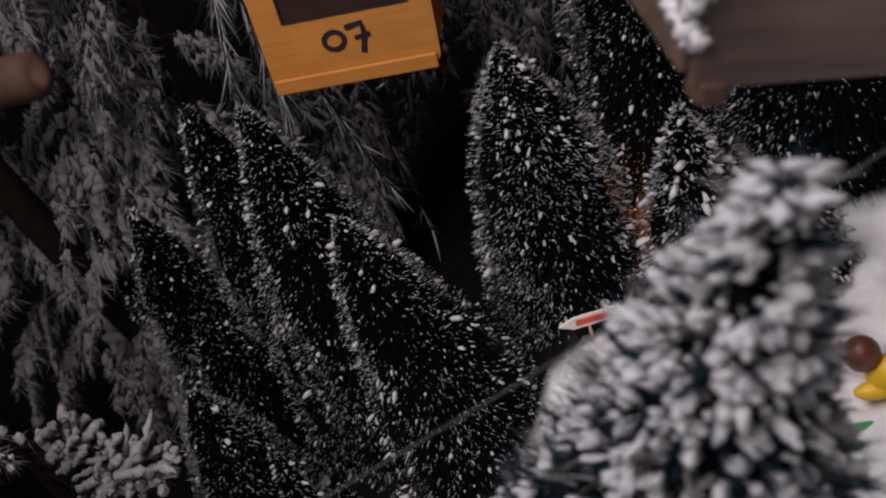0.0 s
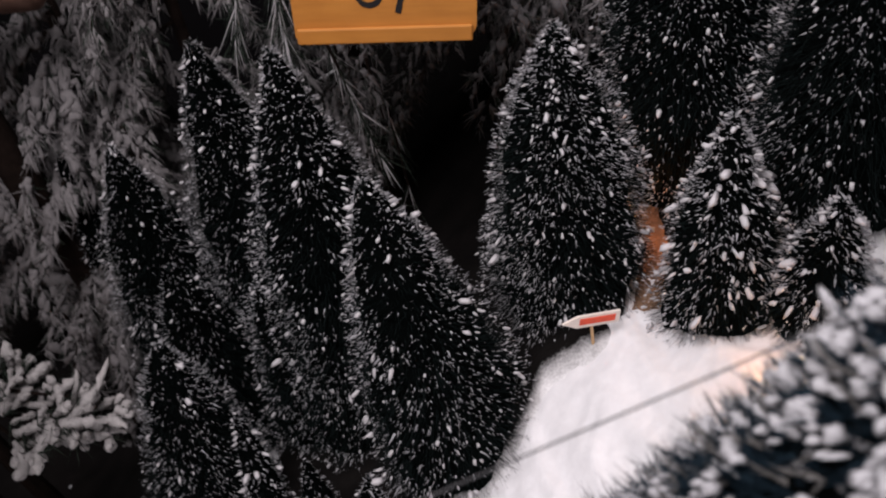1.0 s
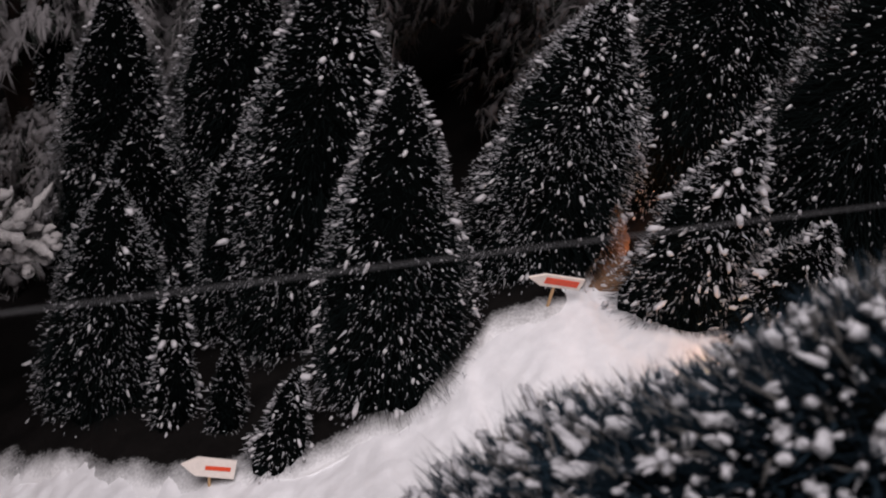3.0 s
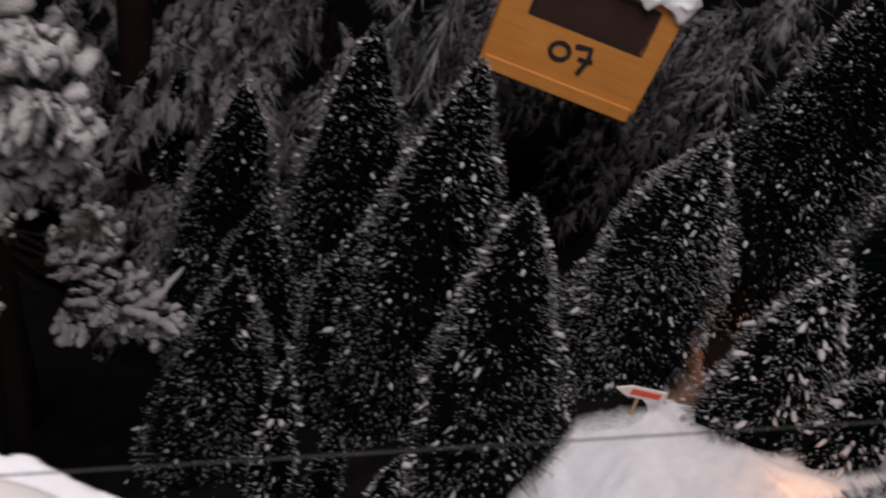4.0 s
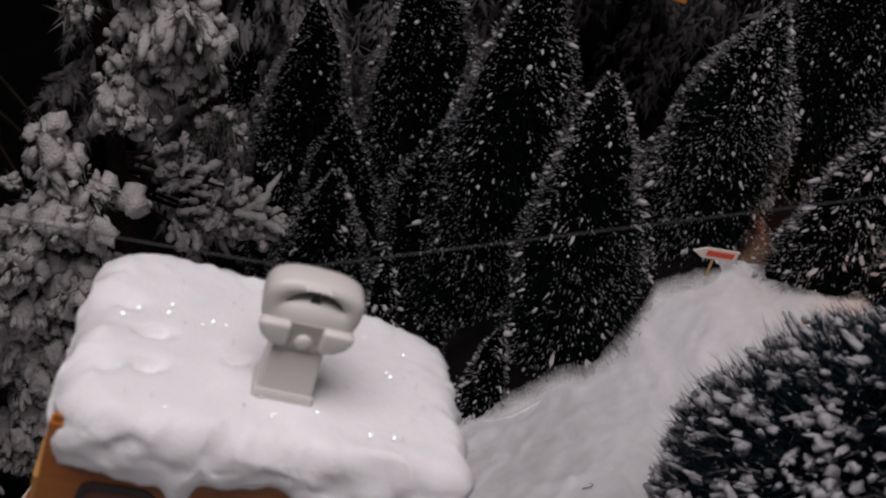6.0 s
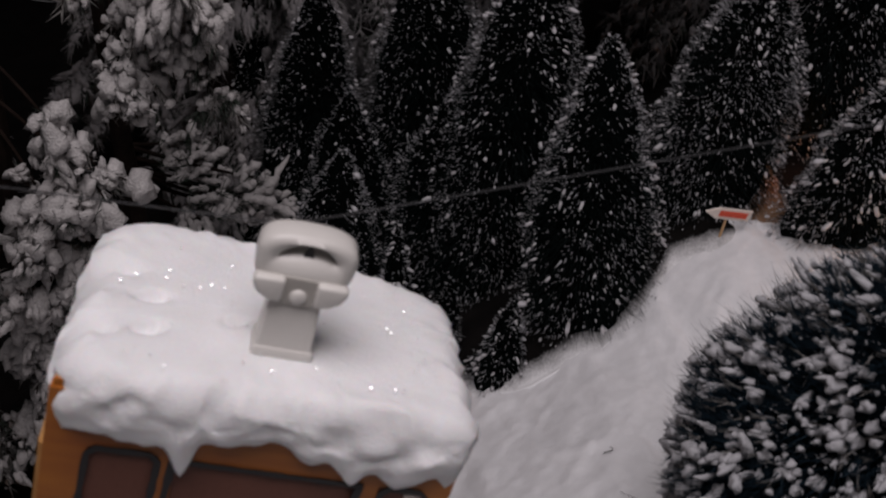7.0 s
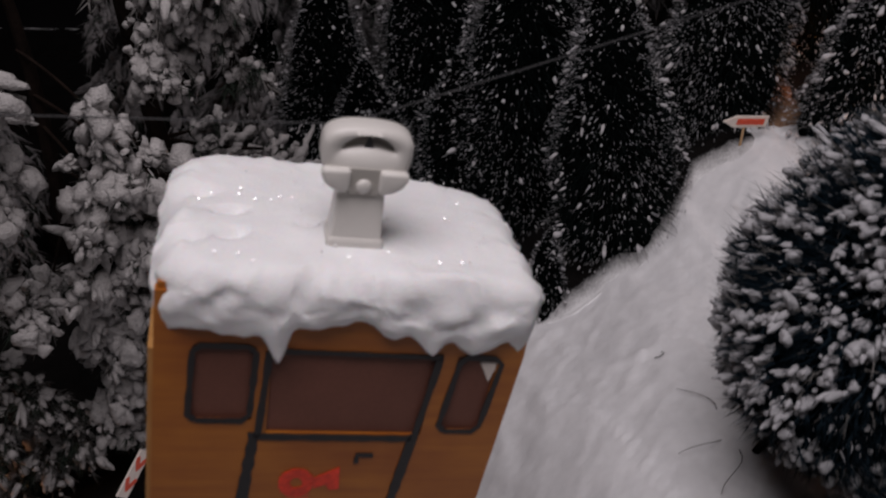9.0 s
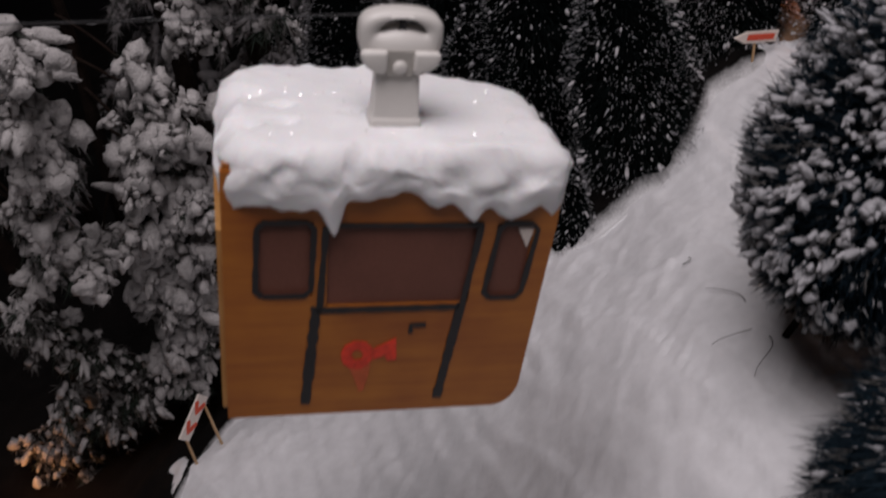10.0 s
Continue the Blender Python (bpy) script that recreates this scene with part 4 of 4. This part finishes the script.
def hanger(parent, x, y):
    """The white plastic grip that holds the car on its cord: a leaning stem, a thick rounded head with a curved slot, two jaws."""
    def lean(bm):
        for v in bm.verts:
            v.co.y -= 0.006 * max(0.0, 1 - v.co.z / 0.036)
            v.co.x = x + (v.co.x - x) * (1.06 - 0.2 * v.co.z / 0.036)

    bm = bmesh.new()
    box(bm, x - 0.0108, x + 0.0108, y - 0.007, y + 0.006, 0.001, 0.046, 0.0012)
    lean(bm)
    stem = part("hanger_stem", bm, PLASTIC, parent, "white plastic hanger stem")
    bm = bmesh.new()
    box(bm, x - 0.0117, x + 0.0117, y - 0.0088, y + 0.0070, 0.0, 0.0170, 0.0015)
    lean(bm)
    part("stem_collar", bm, PLASTIC, stem, "thicker white plastic collar")
    # raised grey strip in place of the gap's shade
    bm = bmesh.new()
    box(bm, x - 0.004, x + 0.0095, y - 0.0178, y - 0.0160, 0.0035, 0.0052, 0.0003)
    part("collar_gap_shade", bm, PLASTIC_SHADE, stem, "grey strip painted as the collar gap's shade")
    # head: rings from the slot's front edge over the rounded rim to its back edge
    sides, zc, front, back, soft = 48, 0.0555, y - 0.0088, y + 0.0060, 0.003
    loops = []
    for hole, inset, depth in ((True, 0, front), (False, soft, front), (False, soft * 0.3, front + soft * 0.3), (False, 0, front + soft), (False, 0, back - soft), (False, soft * 0.3, back - soft * 0.3), (False, soft, back), (True, 0, back)):
        loop = []
        for k in range(sides):
            a = 2 * math.pi * k / sides
            c, s = math.cos(a), math.sin(a)
            if hole:
                px, pz = 0.0104 * c, 0.0030 * s + 0.0006 + 0.0036 * (1 - c * c)
            else:
                px = math.copysign(abs(c) ** (0.78 if s > 0 else 0.62), c) * (0.0178 - inset)
                pz = math.copysign(abs(s) ** 0.72, s) * ((0.0098 if s > 0 else 0.0165) - inset)
                if s < 0:
                    px *= 1 - 0.38 * (-s) ** 4
            loop.append((x + px, depth, zc + pz))
        loops.append(loop)
    v = [p for loop in loops for p in loop]
    f = []
    for i in range(len(loops)):
        p, q = i * sides, (i + 1) % len(loops) * sides
        for k in range(sides):
            j = (k + 1) % sides
            f += [(p + k, q + k, q + j), (p + k, q + j, p + j)]
    head = part_np("hanger_head", v, f, PLASTIC, parent, "rounded white plastic grip head with a curved slot", True)
    bm = bmesh.new()
    prism(bm, [(x - 0.0018, zc + 0.0014), (x + 0.0018, zc + 0.0014), (x + 0.0004, zc + 0.0068), (x - 0.0004, zc + 0.0068)], front + 0.001, front + 0.0025)
    part("grip_pin", bm, MARKER, head, "small black pin")
    for sgn in (-1, 1):
        bm = bmesh.new()
        outline = [(0.0056, 0.0482), (0.0168, 0.0482), (0.0172, 0.0455), (0.0154, 0.0415), (0.0112, 0.0385), (0.0056, 0.0380)]
        prism(bm, [(x + sgn * px, pz) for px, pz in outline], y - 0.0125, y - 0.007)
        bmesh.ops.recalc_face_normals(bm, faces=bm.faces)
        bmesh.ops.bevel(bm, geom=list(bm.edges), offset=0.0016, segments=3, affect="EDGES", profile=0.5)
        part("jaw", bm, PLASTIC, head, "white plastic jaw beside the recess", True)
    bm = bmesh.new()
    box(bm, x - 0.0056, x + 0.0056, y - 0.0098, y - 0.0080, 0.0365, 0.0482, 0.0002)
    recess = part("recess", bm, PLASTIC_SHADE, head, "recess plate darkened as shade, below the grip")
    bm = bmesh.new()
    bmesh.ops.create_uvsphere(bm, u_segments=14, v_segments=8, radius=0.0033, matrix=Matrix.Translation((x, y - 0.0098, 0.0405)) @ Matrix.Diagonal((1, 0.6, 1, 1)))
    part("knob", bm, PLASTIC, recess, "round white knob", True)


def ring(bm, x, z, rx, rz, width, y, tilt=0.0, seed=1):
    pts = []
    for a in np.linspace(0, 2 * math.pi, 26):
        px, pz = rx * math.cos(a), rz * math.sin(a)
        pts.append((x + px * math.cos(tilt) - pz * math.sin(tilt), z + px * math.sin(tilt) + pz * math.cos(tilt)))
    stroke(bm, pts, width, y, 0.0004, 0.12, seed)


def car_body(root, w, d, h, wood, windows, taper=0.0, edge=EDGE_WOOD, flare=0.0, film=FILM):
    """Plywood box: front with openings, sides, back and floor."""
    f = -d / 2

    def shape(x, z):
        if x > 0:
            x = x * (1 - taper * min(1, -z / h))
        return x, z

    curl = 0.014

    def rounded(x, z):
        p, q = (x - (w / 2 - curl)) / curl, (-h + curl - z) / curl
        if p > 0 and q > 0:
            x, z = w / 2 - curl + curl * p * math.sqrt(1 - q * q / 2), -h + curl - curl * q * math.sqrt(1 - p * p / 2)
        return shape(x, z)

    steps = [curl * k for k in (0.0, 0.3, 0.55, 0.75, 0.9, 1.0)]
    xs = sorted({-w / 2, -w * 0.44} | {w / 2 - curl + k for k in steps} | {a for wdw in windows for a in wdw[:2]})
    zs = sorted({0.0} | {-h + curl - k for k in steps} | {a for wdw in windows for a in wdw[2:]})
    bm = bmesh.new()
    panel_with_holes(bm, xs, zs, windows, f, f + 0.005, rounded)
    front = part("front_panel", bm, wood, root, "varnished plywood front, rounded corner")
    for a, b, c, e in windows:
        bm = bmesh.new()
        box(bm, a + 0.0002, b - 0.0002, f + 0.0014, f + 0.0024, c + 0.0002, e - 0.0002)
        for v in bm.verts:
            v.co.x, v.co.z = shape(v.co.x, v.co.z)
        part("window_pane", bm, film, front)
    bm = bmesh.new()
    box(bm, -w / 2 - 0.0026, -w / 2 + 0.0024, f + 0.0052, d / 2 - 0.005, -h + 0.002, 0, 0.0012)
    for v in bm.verts:
        if flare and v.co.z > -0.02:
            v.co.z = -0.03
        if v.co.y > 0:
            v.co.x -= flare
    part("side_panel", bm, edge, root, "raw edge of a side board")
    bm = bmesh.new()
    box(bm, w / 2 * (1 - taper) - 0.006, w / 2 * (1 - taper) - 0.001, f + 0.0052, d / 2 - 0.005, -h + 0.013, 0)
    for v in bm.verts:
        if v.co.z > -0.01:
            v.co.x += w / 2 * taper
    part("side_panel", bm, wood, root)
    bm = bmesh.new()
    box(bm, -w / 2, w / 2 * (1 - taper), d / 2 - 0.005, d / 2, -h + 0.004, 0)
    part("back_panel", bm, wood, root)
    bm = bmesh.new()
    box(bm, -w / 2 + 0.003, w / 2 * (1 - taper) - 0.008, f + 0.006, d / 2 - 0.006, -h + 0.001, -h + 0.006, 0.0008)
    part("floor_panel", bm, wood, root)
    bm = bmesh.new()
    box(bm, -w / 2 + 0.001, w / 2 - 0.001, f + 0.001, d / 2 - 0.001, -0.001, 0.003)
    part("roof_board", bm, wood, root)
    return front


def near_car():
    root = thing("cable_car", "orange varnished plywood cable car with thick snow on its roof", "cable car",
                 pose(-0.339, 0.061, 0.418, -12.9, 11.9, 12.6) @ Matrix.Scale(1.065, 4), "model cable cars")
    w, d, h = 0.150, 0.100, 0.129
    wins = [(-0.0605, -0.036, -0.061, -0.024), (-0.030, 0.038, -0.067, -0.026), (0.0465, 0.0645, -0.0645, -0.0255)]
    front = car_body(root, w, d, h, WOOD, wins, 0.13, flare=0.004)
    y = -d / 2 - 0.0001
    k = 0
    for a, b, c, e in (wins[0], wins[2]):
        bm = bmesh.new()
        lean = 0.004 if a > 0 else 0.001
        r = 0.003
        stroke(bm, [(a + r - lean, c), (b - r - lean, c), (b - lean, c + r), (b, e - r), (b - r, e), (a + r, e), (a, e - r), (a - lean, c + r), (a + r - lean, c)], 0.0025, y, 0.0004, 0.25, 3 + k)
        part("window_outline", bm, MARKER, front, "hand-drawn black marker outline")
        k += 1
    a, b, c, e = wins[1]
    for n, pts in enumerate(([(a, e + 0.0005), (b + 0.001, e)], [(a - 0.001, e), (a - 0.003, c)], [(b, e), (b - 0.005, c)], [(a - 0.005, c - 0.002), (b - 0.006, c - 0.002)],
                             [(a - 0.0045, c), (a - 0.009, -h + 0.007)], [(b - 0.0055, c), (b - 0.013, -h + 0.007)])):
        bm = bmesh.new()
        stroke(bm, pts, 0.0022 if n == 0 else (0.0045 if n > 3 else 0.003), y, 0.0005, 0.22, 11 + n)
        part("door_outline", bm, MARKER, front, "hand-drawn black marker line")
    # white plate standing in for the light seen through the window corner
    bm = bmesh.new()
    prism(bm, [(0.0555, -0.0285), (0.0632, -0.0285), (0.0605, -0.0385)], -d / 2 + 0.0008, -d / 2 + 0.0013)
    part("window_light_patch", bm, SIGN_WHITE, front, "white triangle painted as light in the window corner")
    bm = bmesh.new()
    stroke(bm, [(0.0095, -0.083), (0.0095, -0.0785), (0.0165, -0.0785)], 0.0022, y, 0.0005, 0.1, 30)
    part("door_handle", bm, MARKER, front, "hand-drawn black door handle")
    bm = bmesh.new()
    ring(bm, -0.0150, -0.0945, 0.0052, 0.0055, 0.005, y, 0, 5)
    part("red_figure", bm, RED_PAINT, front, "smudged red painted ring")
    bm = bmesh.new()
    prism(bm, [(-0.0075, -0.0915), (0.003, -0.0855), (0.0038, -0.098), (-0.0005, -0.0985), (-0.0022, -0.0955), (-0.0072, -0.0975)], y - 0.0004, y)
    part("red_figure", bm, RED_PAINT, front, "smudged red painted stroke")
    bm = bmesh.new()
    prism(bm, [(-0.0195, -0.1), (-0.0085, -0.1), (-0.0095, -0.108), (-0.0115, -0.116), (-0.0135, -0.116), (-0.0165, -0.107)], y - 0.0002, y)
    part("paint_drip", bm, RED_FAINT, front, "thin red paint run")
    for ob in root.children:
        for v in ob.data.vertices:
            if v.co.x > 0 and v.co.y > 0:
                v.co.y -= 0.013 * v.co.x / (w / 2) * v.co.y / (d / 2)
            if v.co.z > -0.004 and v.co.x > 0:
                v.co.z -= 0.003 * v.co.x / (w / 2)
                v.co.x *= 0.97
    snow_roof(root, 0.1505, 0.109, 4, [(-0.028, 0.017, 0.0045), (-0.072, 0.006, 0.008), (-0.045, 0.004, 0.012), (0.0, -0.004, 0.012), (0.014, 0.003, 0.005), (0.031, 0.010, 0.007),
                                      (0.050, 0.010, 0.007), (0.074, 0.013, 0.006)], pits=[(-0.05, -0.004, 0.0075, 0.0028), (-0.049, -0.024, 0.008, 0.003), (-0.017, -0.012, 0.005, 0.0022), (-0.063, 0.012, 0.003, 0.004), (-0.066, -0.03, 0.003, 0.004)], cut=0.013)
    before = set(bpy.data.objects)
    hanger(root, 0.0, -0.019)
    for ob in set(bpy.data.objects) - before:
        for v in ob.data.vertices:
            v.co.z *= 0.945
            v.co.x += 0.03 * v.co.z - 0.001
    return root


near_car()


def car_seven():
    root = thing("cable_car", "yellow varnished wooden cable car numbered 07 with a dark window", "cable car", pose(-0.182, 0.765, 0.463, -6, 6, 3) @ Matrix.Scale(1.0, 4), "model cable cars")
    w, d, h = 0.154, 0.105, 0.125
    wins = [(-0.053, 0.056, -0.062, -0.02)]
    front = car_body(root, w, d, h, YELLOW_WOOD, wins, 0.05, YELLOW_WOOD, film=DARK_FILM)
    y = -d / 2 - 0.0001
    bm = bmesh.new()
    a, b, c, e = wins[0]
    stroke(bm, [(a, e), (a, c), (b, c), (b, e), (a, e)], 0.002, y, 0.0005, 0.2, 41)
    part("window_outline", bm, MARKER, front, "black painted window edge")
    bm = bmesh.new()
    ring(bm, -0.0135, -0.085, 0.0088, 0.0078, 0.0046, y, 0.1, 6)
    part("numeral", bm, MARKER, front, "hand-painted black 0")
    bm = bmesh.new()
    stroke(bm, [(-0.002, -0.0755), (0.0125, -0.073), (0.0138, -0.082), (0.0092, -0.1)], 0.005, y, 0.0005, 0.15, 8)
    stroke(bm, [(0.0045, -0.0855), (0.0185, -0.084)], 0.0042, y - 0.0003, 0.0004, 0.15, 9)
    part("numeral", bm, MARKER, front, "hand-painted black 7")
    bm = bmesh.new()
    box(bm, -w / 2 + 0.001, w / 2 * 0.95 - 0.003, -d / 2 - 0.004, -d / 2 - 0.0002, -h, -h + 0.014, 0.0015)
    part("bottom_rail", bm, YELLOW_WOOD, root, "lighter yellow bottom rail")
    snow_roof(root, 0.164, 0.118, 9, [(-0.03, 0.006, 0.006), (0.04, 0.008, 0.006), (0.075, 0.012, 0.006)])
    hanger(root, 0.0, 0.004)


car_seven()


def brown_car():
    root = thing("cable_car", "brown cable car with snow along its edge, hanging close by", "cable car", pose(0.156, 0.31, 0.676, -6, 16, 8), "model cable cars")
    w, d, h = 0.155, 0.1, 0.118
    car_body(root, w, d, h, BROWN, [], 0.03, BROWN)
    rng = np.random.default_rng(61)
    n = 150
    p = np.stack([rng.normal(-w / 2, 0.0016, n), rng.uniform(-d / 2 - 0.002, -d / 2 + 0.02, n), rng.uniform(-h + 0.012, 0.004, n)], 1)
    v, f = scatter_mixed(CRUMBS, p, rng.normal(0, 1, (n, 3)), rng.uniform(0.0022, 0.004, n), rng.uniform(0.005, 0.009, n), rng)
    part_np("snow_edge", v, f, FLOCK, root, "white snow stuck along the edge", True, "stuff")
    bm = bmesh.new()
    box(bm, -w / 2 + 0.001, -w / 2 + 0.010, -d / 2 - 0.001, -d / 2 + 0.012, -h - 0.006, -h + 0.002, 0.002)
    part("corner_block", bm, STUB, root, "brown wooden corner block")
    snow_roof(root, 0.166, 0.112, 12, [(-0.04, 0.006, 0.006)])
    hanger(root, 0.0, 0.004)


brown_car()


def cord(label, points):
    v, f = tube(points, 0.00036, 0.00036, 6)
    tagged(new("cable", mesh_np("cable", v, f, CORD, True)), label, "cable")


cord("thin dark cable holding the snowy cable car", [(-1.79, -0.37, 0.757), (-0.9, -0.093, 0.577), (-0.335, 0.066, 0.478), (0.0, 0.177, 0.5475), (0.6, 0.379, 0.699), (1.39, 0.645, 0.883)])
cord("thin dark cable holding the yellow cable car", [(-1.79, 0.33, 1.35), (-0.188, 0.775, 0.517), (0.6, 0.99, 0.66), (1.39, 1.2, 0.8)])
cord("thin dark cable holding the brown cable car", [(-1.79, 0.0, 1.7), (0.145, 0.32, 0.732), (1.39, 0.6, 0.95)])

# ---- signs ----


def arrow_sign(label, foot, centre, yaw, roll, back=0.0, w=0.049, h=0.0135, red=0.7, tall=0.24):
    root = thing("arrow_sign", label, "sign", Matrix.Translation(foot), "painted piste signs")
    c = Vector(centre) - Vector(foot)
    turn = Euler((radians(-back), radians(roll), radians(yaw))).to_matrix().to_4x4()
    bm = bmesh.new()
    bx = [(-w / 2, 0.0), (-w / 2 + 0.013, -h / 2), (w / 2, -h / 2 + 0.0008), (w / 2, h / 2), (-w / 2 + 0.013, h / 2 - 0.0006)]
    prism(bm, bx, -0.001, 0.001)
    bm.transform(Matrix.Translation(c) @ turn)
    board = part("board", bm, SIGN_WHITE, root, "white board cut to an arrow")
    bm = bmesh.new()
    box(bm, w / 2 - w * red, w / 2 - 0.004, -0.0016, -0.0011, -h * tall, h * tall)
    for v in bm.verts:
        v.co.z += 0.0006 * math.sin(v.co.x * 400)
    bm.transform(Matrix.Translation(c) @ turn)
    part("red_bar", bm, SIGN_RED, board, "red painted bar")
    v, f = tube([(0, 0, -0.012), tuple(c * 0.5), tuple(c + Vector((0, 0.0015, 0)))], 0.0014, 0.0013, 8)
    part_np("post", v, f, STICK, root, "thin wooden post")


arrow_sign("white arrow sign with a red bar on a thin post", (-0.037, 0.535, 0.131), (-0.038, 0.535, 0.169), 17, 9)
arrow_sign("small white arrow sign with a narrow red bar by tiny trees", (-0.279, 0.384, -0.022), (-0.283, 0.39, 0.006), 12, 6, 35, 0.045, 0.017, 0.55, 0.1)


def chevron_sign():
    feet = ((-0.622, 0.205, -0.125), (-0.604, 0.236, -0.122))
    heads = ((-0.620, 0.205, -0.068), (-0.606, 0.238, -0.048))
    root = thing("chevron_sign", "white board with red chevrons on two thin wooden posts", "sign", Matrix.Translation(feet[0]), "painted piste signs")
    o = Vector(feet[0])
    a, b = Vector(heads[0]) - o, Vector(heads[1]) - o
    mid, way = (a + b) / 2, (b - a)
    yaw = math.atan2(way.y, way.x)
    place = Matrix.Translation(mid + Vector((0, 0, 0.004))) @ Euler((0, -math.asin(way.z / way.length), yaw)).to_matrix().to_4x4()
    bm = bmesh.new()
    box(bm, -0.024, 0.024, -0.001, 0.001, -0.009, 0.009, 0.0004)
    bm.transform(place)
    board = part("board", bm, SIGN_WHITE, root, "white painted board")
    for x in (-0.0105, 0.0105):
        bm = bmesh.new()
        stroke(bm, [(x + 0.006, 0.0075), (x - 0.005, 0.0), (x + 0.006, -0.0075)], 0.005, -0.0011, 0.0004, 0.1, 5)
        bm.transform(place)
        part("chevron", bm, SIGN_RED, board, "red painted chevron")
    for p, q in zip(feet, heads):
        v, f = tube([Vector(p) - o - Vector((0, 0, 0.012)), Vector(q) - o + Vector((-0.0015, 0.002, 0))], 0.0015, 0.0014, 8)
        part_np("post", v, f, STICK, root, "thin wooden post")


chevron_sign()

# ---- small things ----


def toy_skier():
    """A small painted toy figure on green skis, as one plain mesh."""
    bm = bmesh.new()
    z = float(hill(0.135, 0.37))

    def blob(cx, cy, cz, rx, ry, rz, slot):
        made = bmesh.ops.create_uvsphere(bm, u_segments=14, v_segments=9, radius=1.0, matrix=Matrix.Translation((cx, cy, cz)) @ Matrix.Diagonal((rx, ry, rz, 1)))["verts"]
        for f in {f for v in made for f in v.link_faces}:
            f.material_index, f.smooth = slot, True

    blob(0.0, 0.012, 0.046, 0.011, 0.011, 0.012, 0)
    blob(0.016, 0.006, 0.03, 0.016, 0.012, 0.015, 1)
    blob(0.03, 0.012, 0.036, 0.006, 0.005, 0.007, 3)
    blob(0.004, 0.0, 0.024, 0.012, 0.006, 0.006, 1)
    for y in (-0.012, -0.024):
        n = len(bm.faces)
        box(bm, -0.02, 0.055, y - 0.0035, y + 0.0035, 0.004, 0.0065, 0.001)
        bm.faces.ensure_lookup_table()
        for f in bm.faces[n:]:
            f.material_index = 2
    me = bpy.data.meshes.new("toy_figure")
    bm.to_mesh(me)
    bm.free()
    for m in TOY_COLOURS:
        me.materials.append(m)
    ob = tagged(new("toy_figure", me), "small painted toy figure, brown and yellow, on green skis", "toy")
    ob.location = (0.139, 0.373, z - 0.003)


toy_skier()


def pine_sprig(at, way, seed, n=70, long=(0.05, 0.09)):
    rng = np.random.default_rng(seed)
    way = np.array(way, float) / np.linalg.norm(way)
    root = thing("pine_sprig", "frosted long-needled pine sprig hanging in the dark forest", "plant", Matrix.Translation(at), "pine sprigs")
    line = np.array([way * 0.1 * t for t in np.linspace(-0.6, 1, 8)])
    part_np("twig", *tube(line, 0.002, 0.001, 5), BARK, root)
    t = rng.uniform(-0.5, 1, n)
    d = way + rng.normal(0, 0.22, (n, 3)) + np.array((0, 0, -0.2))
    v, f = scatter(*SPIKE, way * 0.1 * t[:, None], d, rng.uniform(0.0009, 0.0018, n), rng.uniform(*long, n), rng)
    part_np("needles", v, f, FLOCK, root, "long frosted needles", kind="stuff")
    v, f = scatter(*SPIKE, way * 0.1 * rng.uniform(-0.5, 1, n * 2)[:, None], way + rng.normal(0, 0.4, (n * 2, 3)), np.full(n * 2, 0.0008), rng.uniform(*long, n * 2), rng)
    part_np("needles", v, f, FIR_NEEDLE, root, "long dark needles", kind="stuff")


pine_sprig((-0.32, 0.83, 0.36), (-0.08, -0.02, -1), 51, 60, (0.03, 0.065))
pine_sprig((-0.355, 0.84, 0.37), (-0.3, -0.02, -1), 54, 44, (0.03, 0.065))
pine_sprig((-0.277, 0.83, 0.225), (0.2, -0.05, -1), 52, 34, (0.03, 0.055))
pine_sprig((-0.24, 0.84, 0.13), (0.05, -0.05, -1), 53, 9, (0.03, 0.05))


def broken_trunk():
    z = float(hill(-0.645, 0.78))
    root = thing("broken_trunk", "dark brown broken tree trunk with a branch stub", "tree trunk", Matrix.Translation((-0.645, 0.78, z)))
    line = [(0.008 * math.sin(5 * t), 0.008 * math.cos(4 * t), -0.03 + (0.47 - z) * t) for t in np.linspace(0, 1, 16)]
    v, f = tube(line, 0.022, 0.018, 14)
    v = np.array([np.array(p) + 0.003 * np.array(noise.noise_vector(Vector(p) * 60)) for p in v])
    trunk = part_np("trunk", v, f, BARK, root, "cracked dark bark", True)
    v, f = tube([(0, 0, 0.40 - z), (0.05, -0.012, 0.402 - z), (0.115, -0.022, 0.404 - z), (0.13, -0.024, 0.404 - z), (0.136, -0.025, 0.404 - z), (0.137, -0.025, 0.404 - z)], 0.026, 0.0215, 16)
    v[-16:] = v[-16:] * 0 + np.array((0.137, -0.025, 0.404 - z))
    v[-32:-16] = (v[-32:-16] - np.array((0.136, -0.025, 0.404 - z))) * 0.75 + np.array((0.136, -0.025, 0.404 - z))
    part_np("stub", v, f, STUB, trunk, "broken branch stub of brown wood", True)


broken_trunk()


def fallen_twig(points):
    v, f = tube(points, 0.0004, 0.0002, 5)
    tagged(new("twig", mesh_np("twig", v, f, BARK, True)), "thin dark twig lying on the snow", "twig", "fallen twigs")


for x, y, turn, long in ((-0.137, 0.275, 20, 0.01), (-0.1, 0.2, 130, 0.035), (-0.1, 0.17, 200, 0.03), (-0.09, 0.16, 250, 0.04)):
    way = (math.cos(radians(turn)), math.sin(radians(turn)))
    fallen_twig([(x + way[0] * long * q + 0.004 * math.sin(5 * q), y + way[1] * long * q, float(hill(x + way[0] * long * q, y + way[1] * long * q)) + 0.004 + 0.004 * math.sin(3 * q)) for q in np.linspace(0, 1, 7)])
